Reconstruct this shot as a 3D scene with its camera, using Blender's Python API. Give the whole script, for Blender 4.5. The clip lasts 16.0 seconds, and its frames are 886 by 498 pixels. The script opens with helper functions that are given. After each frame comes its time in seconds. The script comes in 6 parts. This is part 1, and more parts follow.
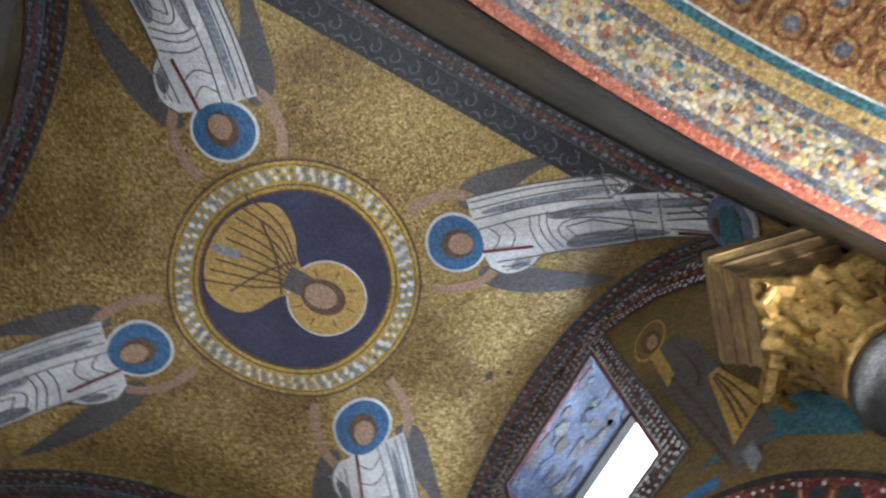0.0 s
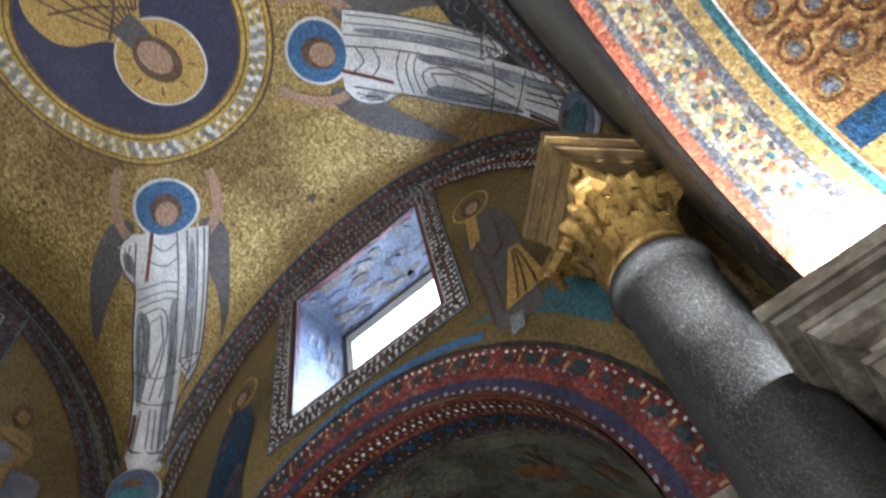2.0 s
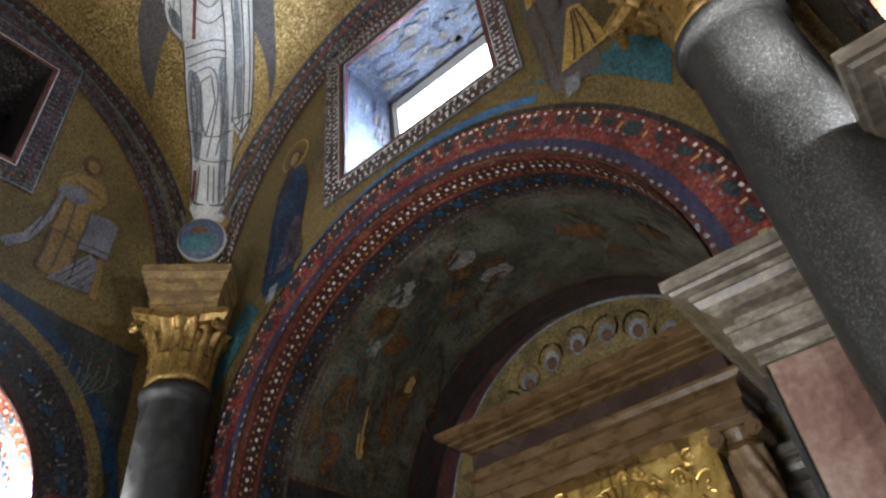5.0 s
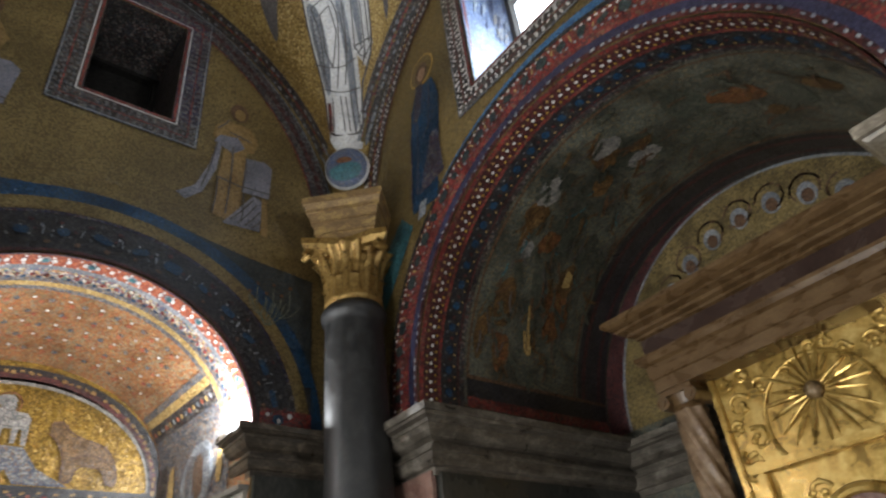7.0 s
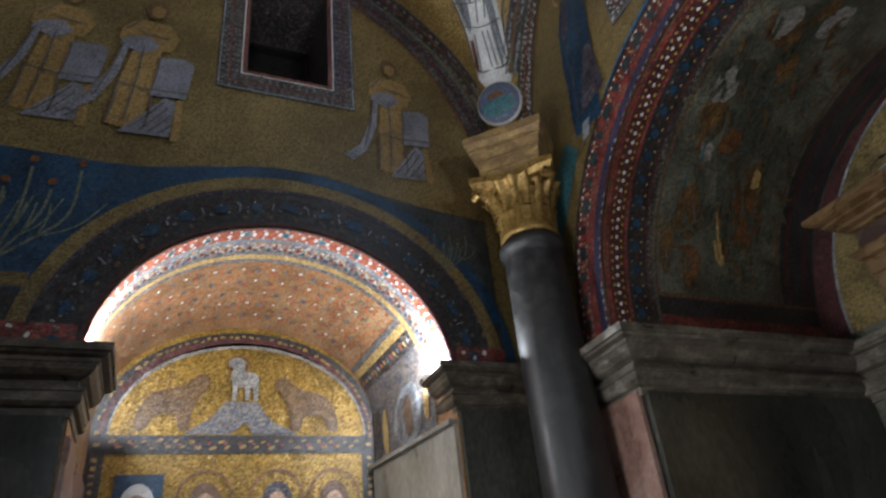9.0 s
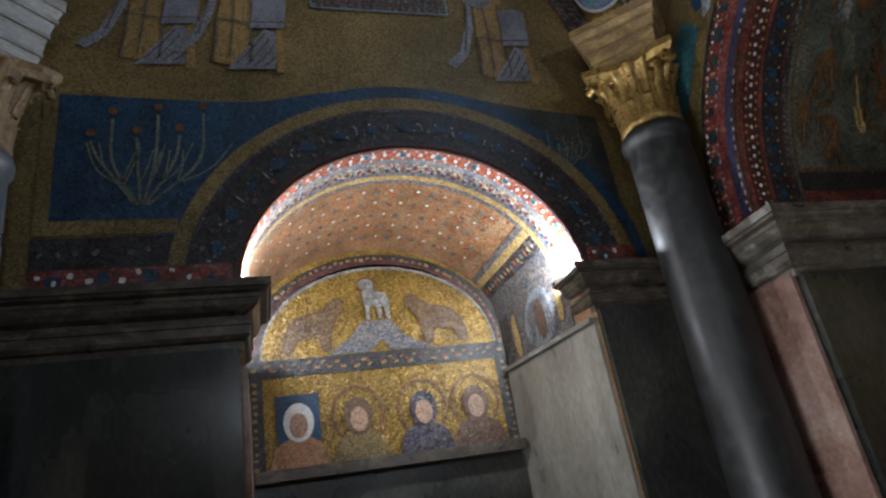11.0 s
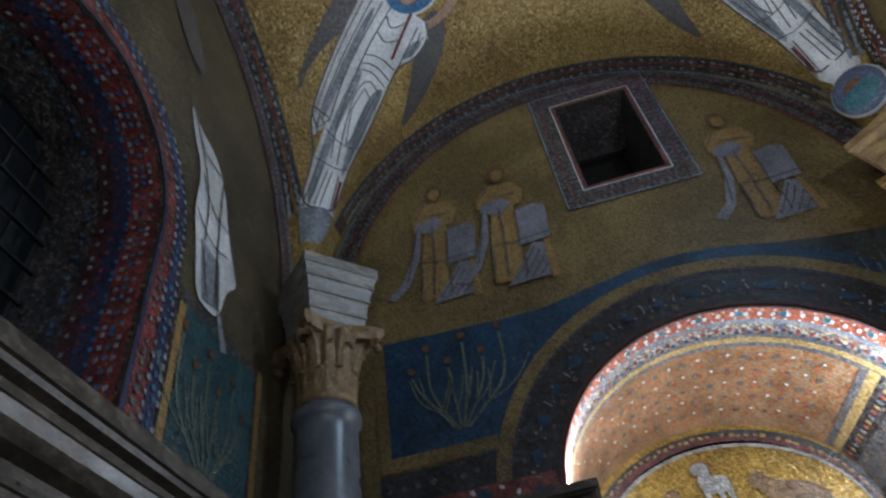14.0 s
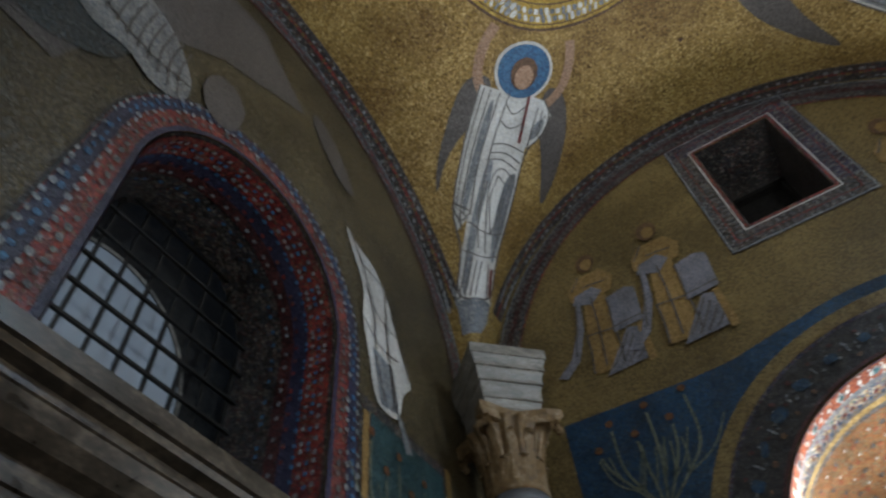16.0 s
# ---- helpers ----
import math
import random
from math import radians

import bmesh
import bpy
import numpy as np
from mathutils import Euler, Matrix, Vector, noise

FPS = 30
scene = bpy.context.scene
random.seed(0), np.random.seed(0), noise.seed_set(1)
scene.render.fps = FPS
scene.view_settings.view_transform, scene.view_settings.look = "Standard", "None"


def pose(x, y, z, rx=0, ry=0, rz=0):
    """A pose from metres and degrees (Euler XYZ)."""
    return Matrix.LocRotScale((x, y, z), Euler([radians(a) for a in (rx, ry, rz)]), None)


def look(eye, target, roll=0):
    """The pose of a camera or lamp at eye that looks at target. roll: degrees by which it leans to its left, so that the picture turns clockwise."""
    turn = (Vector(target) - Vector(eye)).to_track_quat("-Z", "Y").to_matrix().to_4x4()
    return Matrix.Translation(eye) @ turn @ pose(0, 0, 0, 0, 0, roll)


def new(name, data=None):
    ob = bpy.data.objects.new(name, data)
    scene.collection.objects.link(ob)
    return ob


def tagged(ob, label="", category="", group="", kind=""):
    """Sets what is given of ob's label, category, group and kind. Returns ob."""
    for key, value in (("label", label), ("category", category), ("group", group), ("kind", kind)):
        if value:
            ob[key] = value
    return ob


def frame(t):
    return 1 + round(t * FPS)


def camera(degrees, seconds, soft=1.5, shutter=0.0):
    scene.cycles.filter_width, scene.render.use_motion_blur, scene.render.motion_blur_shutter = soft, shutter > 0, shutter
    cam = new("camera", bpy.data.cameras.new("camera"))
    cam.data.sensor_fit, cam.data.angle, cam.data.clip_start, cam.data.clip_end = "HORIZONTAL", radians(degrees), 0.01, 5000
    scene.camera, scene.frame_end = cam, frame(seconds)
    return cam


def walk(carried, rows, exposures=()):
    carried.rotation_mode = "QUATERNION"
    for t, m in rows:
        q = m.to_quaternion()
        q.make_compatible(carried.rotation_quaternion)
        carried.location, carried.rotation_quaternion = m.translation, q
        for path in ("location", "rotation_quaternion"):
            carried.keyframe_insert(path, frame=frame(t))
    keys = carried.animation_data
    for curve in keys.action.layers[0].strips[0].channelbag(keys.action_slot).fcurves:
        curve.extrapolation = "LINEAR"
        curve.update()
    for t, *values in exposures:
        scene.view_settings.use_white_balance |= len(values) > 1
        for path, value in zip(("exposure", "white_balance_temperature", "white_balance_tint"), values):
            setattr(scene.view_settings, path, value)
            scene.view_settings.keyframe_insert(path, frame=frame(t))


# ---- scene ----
cam = camera(67.8, 16.0, soft=2.3, shutter=0.5)
PATH = [
    (0, (1.3, -0.104, 1.747), (0.882, 0.292, 3.663), -14.9),
    (0.5, (1.286, -0.057, 1.745), (0.903, 0.462, 3.638), -17.2),
    (1, (1.266, -0.031, 1.733), (0.859, 0.654, 3.568), -18.4),
    (1.5, (1.254, -0.022, 1.721), (0.84, 0.812, 3.491), -19.4),
    (2, (1.245, 0.004, 1.713), (0.805, 0.985, 3.4), -17.4),
    (2.5, (1.226, 0.01, 1.7), (0.737, 1.052, 3.336), -13.9),
    (3, (1.221, 0.032, 1.699), (0.665, 1.146, 3.265), -11.8),
    (3.5, (1.212, 0.046, 1.689), (0.565, 1.21, 3.181), -9.9),
    (3.7, (1.209, 0.048, 1.681), (0.505, 1.208, 3.15), -8.6),
    (5.8, (1.093, -0.081, 1.567), (0.14, 1.221, 2.749), -7.4),
    (6, (1.079, -0.085, 1.56), (0.075, 1.195, 2.724), -7.0),
    (6.5, (1.069, -0.093, 1.564), (-0.064, 1.103, 2.698), -6.8),
    (7, (1.067, -0.102, 1.577), (-0.18, 0.996, 2.69), -7.0),
    (7.5, (1.053, -0.121, 1.584), (-0.268, 0.901, 2.684), -7.1),
    (8, (1.031, -0.126, 1.577), (-0.357, 0.797, 2.683), -7.3),
    (8.5, (1.006, -0.134, 1.573), (-0.454, 0.7, 2.655), -7.7),
    (9, (0.984, -0.149, 1.565), (-0.58, 0.58, 2.577), -6.7),
    (9.2, (0.976, -0.152, 1.566), (-0.619, 0.548, 2.549), -6.7),
    (11.3, (0.89, -0.418, 1.617), (-0.869, 0.117, 2.405), -10.5),
    (11.5, (0.9, -0.418, 1.613), (-0.856, 0.072, 2.435), -10.5),
    (12, (0.905, -0.418, 1.611), (-0.832, -0.132, 2.561), -9.3),
    (12.5, (0.915, -0.418, 1.607), (-0.742, -0.305, 2.722), -9.8),
    (13, (0.919, -0.418, 1.606), (-0.666, -0.467, 2.824), -10.5),
    (13.5, (0.918, -0.418, 1.606), (-0.598, -0.543, 2.906), -10.6),
    (14, (0.924, -0.418, 1.604), (-0.511, -0.613, 2.983), -9.9),
    (14.5, (0.923, -0.42, 1.603), (-0.416, -0.677, 3.066), -10.1),
    (15, (0.918, -0.422, 1.603), (-0.35, -0.657, 3.132), -10.5),
    (15.5, (0.923, -0.422, 1.6), (-0.28, -0.789, 3.156), -8.7),
    (16, (0.934, -0.423, 1.595), (-0.159, -0.95, 3.184), -6.9),
]
walk(cam, [(t, look(eye, target, roll)) for t, eye, target, roll in PATH], exposures=[(0.0, 0.46, 5650, 9), (3.0, 0.64, 5750, 9), (6.5, 0.58, 6000, 8), (9.0, 0.44, 5700, 8), (12.0, 0.31, 5450, 7), (14.0, 0.40, 5250, 6), (16.0, 0.46, 5800, 4)])

# ---- light ----
world = bpy.data.worlds.new("sky")
scene.world = world
world.use_nodes = True
wn = world.node_tree.nodes
sky = wn.new("ShaderNodeTexSky")
sky.sky_type, sky.sun_disc = "NISHITA", False
sky.sun_elevation, sky.sun_rotation = radians(35), radians(120)
world.node_tree.links.new(sky.outputs[0], wn["Background"].inputs[0])
wn["Background"].inputs[1].default_value = 0.15
scene.view_settings.exposure = 0.0


def lamp(name, kind, m, power, colour, **more):
    data = bpy.data.lights.new(name, kind)
    data.energy, data.color = power, colour
    if kind == "AREA":
        data.shape, data.size, data.size_y = "RECTANGLE", more["size"], more["size_y"]
        data.spread = more["spread"]
    else:
        data.shadow_soft_size = more["soft"]
    if kind == "SPOT":
        data.spot_size, data.spot_blend = radians(more["cone"]), 1.0
    ob = new(name, data)
    ob.matrix_world = m
    return ob


WARM, COOL = (1.0, 0.97, 0.93), (0.72, 0.86, 1.0)
# daylight that falls in through the altar window
lamp("window_daylight", "AREA", look((0.08, 1.87, 4.38), (0.08, 0.0, 3.2)), 19, COOL, size=0.5, size_y=0.5, spread=math.pi)
# small lamps that lie on the cornices just inside the two side arches
for eye, power in (((-1.575, -0.365, 2.595), 22), ((-1.575, 0.895, 2.595), 22), ((1.56, 1.02, 2.60), 16), ((1.56, -0.365, 2.60), 16)):
    lamp("cornice_lamp", "POINT", pose(*eye), power, WARM, soft=0.025)
# the same cornices carry spotlights that shine up at the vault
for eye, power, cone in (((1.40, 1.06, 2.64), 54, 118), ((1.40, -0.44, 2.64), 58, 95)):
    lamp("vault_spot", "SPOT", look(eye, (0.0, 0.25, 5.0)), power, WARM, soft=0.04, cone=cone)
# light of the church through the entrance
lamp("entrance_light", "AREA", look((0.1, -1.75, 1.1), (0.12, 1.0, 1.75)), 24, (1.0, 0.95, 0.87), size=1.0, size_y=1.9, spread=radians(95))


# ---- materials ----
def nodes(name):
    mat = bpy.data.materials.new(name)
    mat.use_nodes = True
    tree = mat.node_tree
    return mat, tree.nodes, tree.links, tree.nodes["Principled BSDF"]


def ramp(ns, stops):
    r = ns.new("ShaderNodeValToRGB")
    e = r.color_ramp.elements
    while len(e) < len(stops):
        e.new(0.5)
    for el, (p, c) in zip(e, stops):
        el.position, el.color = p, (*c, 1)
    return r


def mosaic(name, colours, scale=125.0, tilt=0.35, rough=0.42, metal=0.0, dirt=0.45, patch=2.2, mortar=0.7, tint=(1.0, 1.0, 1.0)):
    """Small glass tesserae: each cell has its own colour and tilt, dark joints, large worn patches."""
    mat, ns, ln, b = nodes(name)
    co = ns.new("ShaderNodeTexCoord")
    v = ns.new("ShaderNodeTexVoronoi")
    v.inputs["Scale"].default_value = scale
    ln.new(co.outputs["Object"], v.inputs["Vector"])
    sep = ns.new("ShaderNodeSeparateColor")
    ln.new(v.outputs["Color"], sep.inputs[0])
    n = len(colours)
    cr = ramp(ns, [((k + 0.5) / n, c) for k, c in enumerate(colours)])
    ln.new(sep.outputs[0], cr.inputs[0])
    big = ns.new("ShaderNodeTexNoise")
    big.inputs["Scale"].default_value, big.inputs["Detail"].default_value = patch, 6
    ln.new(co.outputs["Object"], big.inputs["Vector"])
    br = ramp(ns, [(0.33, tuple((1 - dirt) * t for t in tint)), (0.62, (1.0,) * 3)])
    ln.new(big.outputs[0], br.inputs[0])
    mul = ns.new("ShaderNodeMixRGB")
    mul.blend_type, mul.inputs[0].default_value = "MULTIPLY", 1.0
    ln.new(cr.outputs[0], mul.inputs[1])
    ln.new(br.outputs[0], mul.inputs[2])
    jr = ramp(ns, [(0.55, (1.0,) * 3), (0.8, (mortar,) * 3)])
    dist = ns.new("ShaderNodeMath")
    dist.operation, dist.inputs[1].default_value = "MULTIPLY", 1.2
    ln.new(v.outputs["Distance"], dist.inputs[0])
    ln.new(dist.outputs[0], jr.inputs[0])
    mul2 = ns.new("ShaderNodeMixRGB")
    mul2.blend_type, mul2.inputs[0].default_value = "MULTIPLY", 1.0
    ln.new(mul.outputs[0], mul2.inputs[1])
    ln.new(jr.outputs[0], mul2.inputs[2])
    ln.new(mul2.outputs[0], b.inputs["Base Color"])
    geo = ns.new("ShaderNodeNewGeometry")
    sub = ns.new("ShaderNodeVectorMath")
    sub.operation, sub.inputs[1].default_value = "SUBTRACT", (0.5, 0.5, 0.5)
    ln.new(v.outputs["Color"], sub.inputs[0])
    sc = ns.new("ShaderNodeVectorMath")
    sc.operation, sc.inputs["Scale"].default_value = "SCALE", tilt
    ln.new(sub.outputs[0], sc.inputs[0])
    add = ns.new("ShaderNodeVectorMath")
    ln.new(geo.outputs["Normal"], add.inputs[0])
    ln.new(sc.outputs[0], add.inputs[1])
    nor = ns.new("ShaderNodeVectorMath")
    nor.operation = "NORMALIZE"
    ln.new(add.outputs[0], nor.inputs[0])
    bump = ns.new("ShaderNodeBump")
    bump.invert = True
    bump.inputs["Strength"].default_value, bump.inputs["Distance"].default_value = 0.5, 0.003
    ln.new(v.outputs["Distance"], bump.inputs["Height"])
    ln.new(nor.outputs[0], bump.inputs["Normal"])
    ln.new(bump.outputs[0], b.inputs["Normal"])
    b.inputs["Roughness"].default_value, b.inputs["Metallic"].default_value = rough, metal
    return mat


def stone(name, colours, scale=6.0, rough=0.45, bump=0.25, metal=0.0, grain=60.0, stretch=(1, 1, 1)):
    """Marble, granite, gilding, plaster: two scales of noise in colour and relief."""
    mat, ns, ln, b = nodes(name)
    co = ns.new("ShaderNodeTexCoord")
    mp = ns.new("ShaderNodeMapping")
    mp.inputs["Scale"].default_value = stretch
    ln.new(co.outputs["Object"], mp.inputs[0])
    n1 = ns.new("ShaderNodeTexNoise")
    n1.inputs["Scale"].default_value, n1.inputs["Detail"].default_value, n1.inputs["Distortion"].default_value = scale, 8, 0.8
    n2 = ns.new("ShaderNodeTexNoise")
    n2.inputs["Scale"].default_value, n2.inputs["Detail"].default_value = grain, 3
    for q in (n1, n2):
        ln.new(mp.outputs[0], q.inputs["Vector"])
    mix = ns.new("ShaderNodeMath")
    mix.operation, mix.inputs[1].default_value = "MULTIPLY_ADD", 0.35
    ln.new(n2.outputs[0], mix.inputs[0])
    half = ns.new("ShaderNodeMath")
    half.operation, half.inputs[1].default_value = "MULTIPLY", 0.65
    ln.new(n1.outputs[0], half.inputs[0])
    ln.new(half.outputs[0], mix.inputs[2])
    k = len(colours)
    cr = ramp(ns, [(0.3 + 0.4 * q / max(1, k - 1), c) for q, c in enumerate(colours)])
    ln.new(mix.outputs[0], cr.inputs[0])
    ln.new(cr.outputs[0], b.inputs["Base Color"])
    bp = ns.new("ShaderNodeBump")
    bp.inputs["Strength"].default_value, bp.inputs["Distance"].default_value = bump, 0.006
    ln.new(mix.outputs[0], bp.inputs["Height"])
    ln.new(bp.outputs[0], b.inputs["Normal"])
    rr = ramp(ns, [(0.3, (max(0.05, rough - 0.12),) * 3), (0.7, (min(1, rough + 0.12),) * 3)])
    ln.new(n1.outputs[0], rr.inputs[0])
    ln.new(rr.outputs[0], b.inputs["Roughness"])
    b.inputs["Metallic"].default_value = metal
    return mat


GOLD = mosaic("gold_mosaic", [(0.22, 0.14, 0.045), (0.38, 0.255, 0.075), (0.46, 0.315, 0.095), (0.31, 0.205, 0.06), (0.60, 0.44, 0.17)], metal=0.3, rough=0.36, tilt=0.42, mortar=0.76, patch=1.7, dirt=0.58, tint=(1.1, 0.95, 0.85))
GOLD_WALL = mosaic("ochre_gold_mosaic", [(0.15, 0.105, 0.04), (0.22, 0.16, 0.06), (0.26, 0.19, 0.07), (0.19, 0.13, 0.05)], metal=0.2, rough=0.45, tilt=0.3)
GOLD_BRIGHT = mosaic("bright_gold_mosaic", [(0.42, 0.27, 0.05), (0.62, 0.42, 0.08), (0.75, 0.52, 0.12), (0.5, 0.33, 0.06)], metal=0.35, rough=0.35, tilt=0.45)
NAVY = mosaic("navy_mosaic", [(0.02, 0.02, 0.045), (0.035, 0.035, 0.085), (0.10, 0.10, 0.12), (0.05, 0.045, 0.09), (0.09, 0.03, 0.03), (0.03, 0.03, 0.05), (0.17, 0.15, 0.12)], dirt=0.5, patch=8, scale=105)
BLUE = mosaic("blue_mosaic", [(0.035, 0.10, 0.22), (0.05, 0.15, 0.30), (0.07, 0.18, 0.33), (0.035, 0.09, 0.19)], dirt=0.2)
DEEP_BLUE = mosaic("deep_blue_mosaic", [(0.008, 0.036, 0.085), (0.010, 0.052, 0.125), (0.016, 0.07, 0.155), (0.012, 0.045, 0.09), (0.03, 0.06, 0.09)], dirt=0.5, patch=5)
TEAL = mosaic("teal_mosaic", [(0.03, 0.10, 0.13), (0.05, 0.16, 0.20), (0.07, 0.2, 0.22), (0.04, 0.1, 0.1)], dirt=0.4)
WHITE = mosaic("white_mosaic", [(0.55, 0.53, 0.5), (0.7, 0.68, 0.64), (0.74, 0.73, 0.70), (0.62, 0.62, 0.63)], dirt=0.3, tilt=0.12, mortar=0.85, patch=5)
GREY = mosaic("grey_mosaic", [(0.08, 0.07, 0.065), (0.12, 0.105, 0.1), (0.14, 0.125, 0.115), (0.10, 0.085, 0.08)], dirt=0.3, tilt=0.2)
DARK = mosaic("dark_border_mosaic", [(0.025, 0.022, 0.022), (0.05, 0.04, 0.035), (0.06, 0.06, 0.075), (0.035, 0.03, 0.02), (0.12, 0.11, 0.095), (0.03, 0.045, 0.06), (0.09, 0.035, 0.03), (0.19, 0.17, 0.14)], dirt=0.55, patch=8, scale=105)
RED = mosaic("red_mosaic", [(0.17, 0.025, 0.025), (0.28, 0.04, 0.03), (0.30, 0.07, 0.045), (0.06, 0.03, 0.04), (0.25, 0.035, 0.03), (0.13, 0.035, 0.04), (0.2, 0.11, 0.07)], dirt=0.6, patch=9, scale=105)
SKIN = mosaic("tan_mosaic", [(0.34, 0.2, 0.12), (0.42, 0.26, 0.17), (0.46, 0.3, 0.2), (0.3, 0.17, 0.1)], dirt=0.2, tilt=0.15)
BROWN = mosaic("brown_mosaic", [(0.08, 0.04, 0.02), (0.13, 0.07, 0.035), (0.18, 0.1, 0.05), (0.1, 0.05, 0.03)], dirt=0.3)
YELLOW = mosaic("yellow_mosaic", [(0.42, 0.25, 0.05), (0.52, 0.33, 0.08), (0.6, 0.4, 0.12), (0.38, 0.22, 0.05)], dirt=0.2)
ORANGE = mosaic("orange_gold_mosaic", [(0.36, 0.15, 0.06), (0.43, 0.20, 0.075), (0.33, 0.11, 0.055), (0.42, 0.25, 0.10), (0.30, 0.24, 0.17), (0.40, 0.17, 0.065), (0.27, 0.22, 0.13)], dirt=0.35, metal=0.15, patch=7, scale=100)
# east wall mosaic, darkened in colour where little light reaches above the arch
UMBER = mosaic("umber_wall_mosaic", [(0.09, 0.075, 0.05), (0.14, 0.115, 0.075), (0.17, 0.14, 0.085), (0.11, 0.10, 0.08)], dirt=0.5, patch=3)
RUST = mosaic("rust_shape_mosaic", [(0.14, 0.05, 0.02), (0.2, 0.08, 0.03), (0.22, 0.12, 0.04), (0.1, 0.04, 0.02)], dirt=0.5)
REDGOLD = mosaic("red_gold_mosaic", [(0.3, 0.13, 0.05), (0.42, 0.22, 0.07), (0.5, 0.3, 0.1), (0.26, 0.09, 0.04), (0.6, 0.42, 0.18)], dirt=0.3, metal=0.15, patch=5)
# dark niche mosaic; the gloom of the deep recess is mixed into its colours
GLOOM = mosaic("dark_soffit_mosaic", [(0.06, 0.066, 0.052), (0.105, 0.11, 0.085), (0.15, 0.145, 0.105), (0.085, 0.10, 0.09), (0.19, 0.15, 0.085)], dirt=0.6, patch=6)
SILVER = mosaic("pale_blue_mosaic", [(0.2, 0.22, 0.25), (0.3, 0.32, 0.34), (0.15, 0.17, 0.22), (0.38, 0.38, 0.37)], dirt=0.45, patch=6)
GRANITE = stone("dark_granite", [(0.008, 0.008, 0.008), (0.024, 0.024, 0.023), (0.115, 0.11, 0.098)], scale=170, rough=0.45, bump=0.1, grain=320)
BLACKSTONE = stone("black_stone_shaft", [(0.010, 0.010, 0.010), (0.018, 0.018, 0.018), (0.036, 0.035, 0.033)], scale=20, rough=0.46, bump=0.02, grain=180)
GREYSTONE = stone("grey_marble_shaft", [(0.06, 0.065, 0.075), (0.10, 0.105, 0.118), (0.16, 0.162, 0.172)], scale=7, rough=0.32, bump=0.08, grain=40)
GILT = stone("gilded_stone", [(0.10, 0.055, 0.018), (0.30, 0.185, 0.052), (0.50, 0.345, 0.115)], scale=38, rough=0.36, bump=0.5, metal=0.6, grain=110)
GILT_WORN = stone("worn_gilding", [(0.06, 0.045, 0.03), (0.2, 0.125, 0.05), (0.38, 0.31, 0.22)], scale=18, rough=0.5, bump=0.4, metal=0.15)
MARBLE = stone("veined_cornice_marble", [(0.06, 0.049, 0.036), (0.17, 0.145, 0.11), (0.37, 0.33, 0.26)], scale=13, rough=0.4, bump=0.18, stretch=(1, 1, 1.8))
# cornice marble again, with the shade of the low corners in its colour
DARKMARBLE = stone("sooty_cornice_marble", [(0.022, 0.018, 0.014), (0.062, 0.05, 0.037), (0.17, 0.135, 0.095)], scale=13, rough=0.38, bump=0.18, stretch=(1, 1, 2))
BROWNSTONE = stone("brown_marble", [(0.055, 0.031, 0.013), (0.105, 0.061, 0.026), (0.18, 0.112, 0.048)], scale=8, rough=0.3, bump=0.06, stretch=(1, 1, 2.5))
FRIEZE = stone("purple_brown_frieze_marble", [(0.03, 0.018, 0.015), (0.045, 0.027, 0.021), (0.075, 0.046, 0.032)], scale=5, rough=0.26, bump=0.05)
PANEL = stone("dark_marble_panels", [(0.012, 0.013, 0.012), (0.03, 0.031, 0.027), (0.085, 0.08, 0.066)], scale=2.5, rough=0.28, bump=0.05, stretch=(1, 1, 0.5))
PALE = stone("pale_marble_panels", [(0.13, 0.12, 0.10), (0.26, 0.24, 0.20), (0.42, 0.39, 0.34)], scale=4, rough=0.35, bump=0.08, stretch=(1, 1, 0.4))
PORPHYRY = stone("reddish_marble", [(0.10, 0.05, 0.04), (0.22, 0.13, 0.10), (0.34, 0.26, 0.22)], scale=5, rough=0.35, bump=0.1)
TWIST = stone("twisted_column_marble", [(0.10, 0.06, 0.032), (0.2, 0.13, 0.075), (0.32, 0.23, 0.14)], scale=14, rough=0.36, bump=0.12)
IRON = stone("dark_iron", [(0.012, 0.012, 0.012), (0.03, 0.028, 0.025), (0.05, 0.045, 0.04)], scale=30, rough=0.5, bump=0.2, metal=0.7)
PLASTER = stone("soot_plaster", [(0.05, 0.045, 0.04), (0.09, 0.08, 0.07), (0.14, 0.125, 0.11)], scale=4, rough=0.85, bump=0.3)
FLOORSTONE = stone("floor_marble", [(0.10, 0.09, 0.08), (0.2, 0.18, 0.16), (0.3, 0.28, 0.25)], scale=3, rough=0.35, bump=0.08)
# bright gold toned down: the light's falloff into the side niche is painted in
LUNGOLD = mosaic("deep_gold_mosaic", [(0.17, 0.10, 0.016), (0.28, 0.17, 0.026), (0.37, 0.235, 0.042), (0.21, 0.125, 0.02)], metal=0.35, rough=0.35, tilt=0.45, dirt=0.4, patch=6)
NIGHT = mosaic("night_border_mosaic", [(0.016, 0.016, 0.02), (0.026, 0.024, 0.026), (0.034, 0.034, 0.042), (0.022, 0.02, 0.018), (0.05, 0.045, 0.04)], dirt=0.5, patch=8)
WINE = mosaic("wine_red_mosaic", [(0.05, 0.016, 0.018), (0.09, 0.024, 0.022), (0.12, 0.034, 0.03), (0.035, 0.018, 0.02)], dirt=0.5, patch=9)
DIM = mosaic("dim_grey_mosaic", [(0.10, 0.11, 0.115), (0.15, 0.155, 0.155), (0.21, 0.205, 0.19), (0.08, 0.09, 0.11)], dirt=0.5, patch=9)
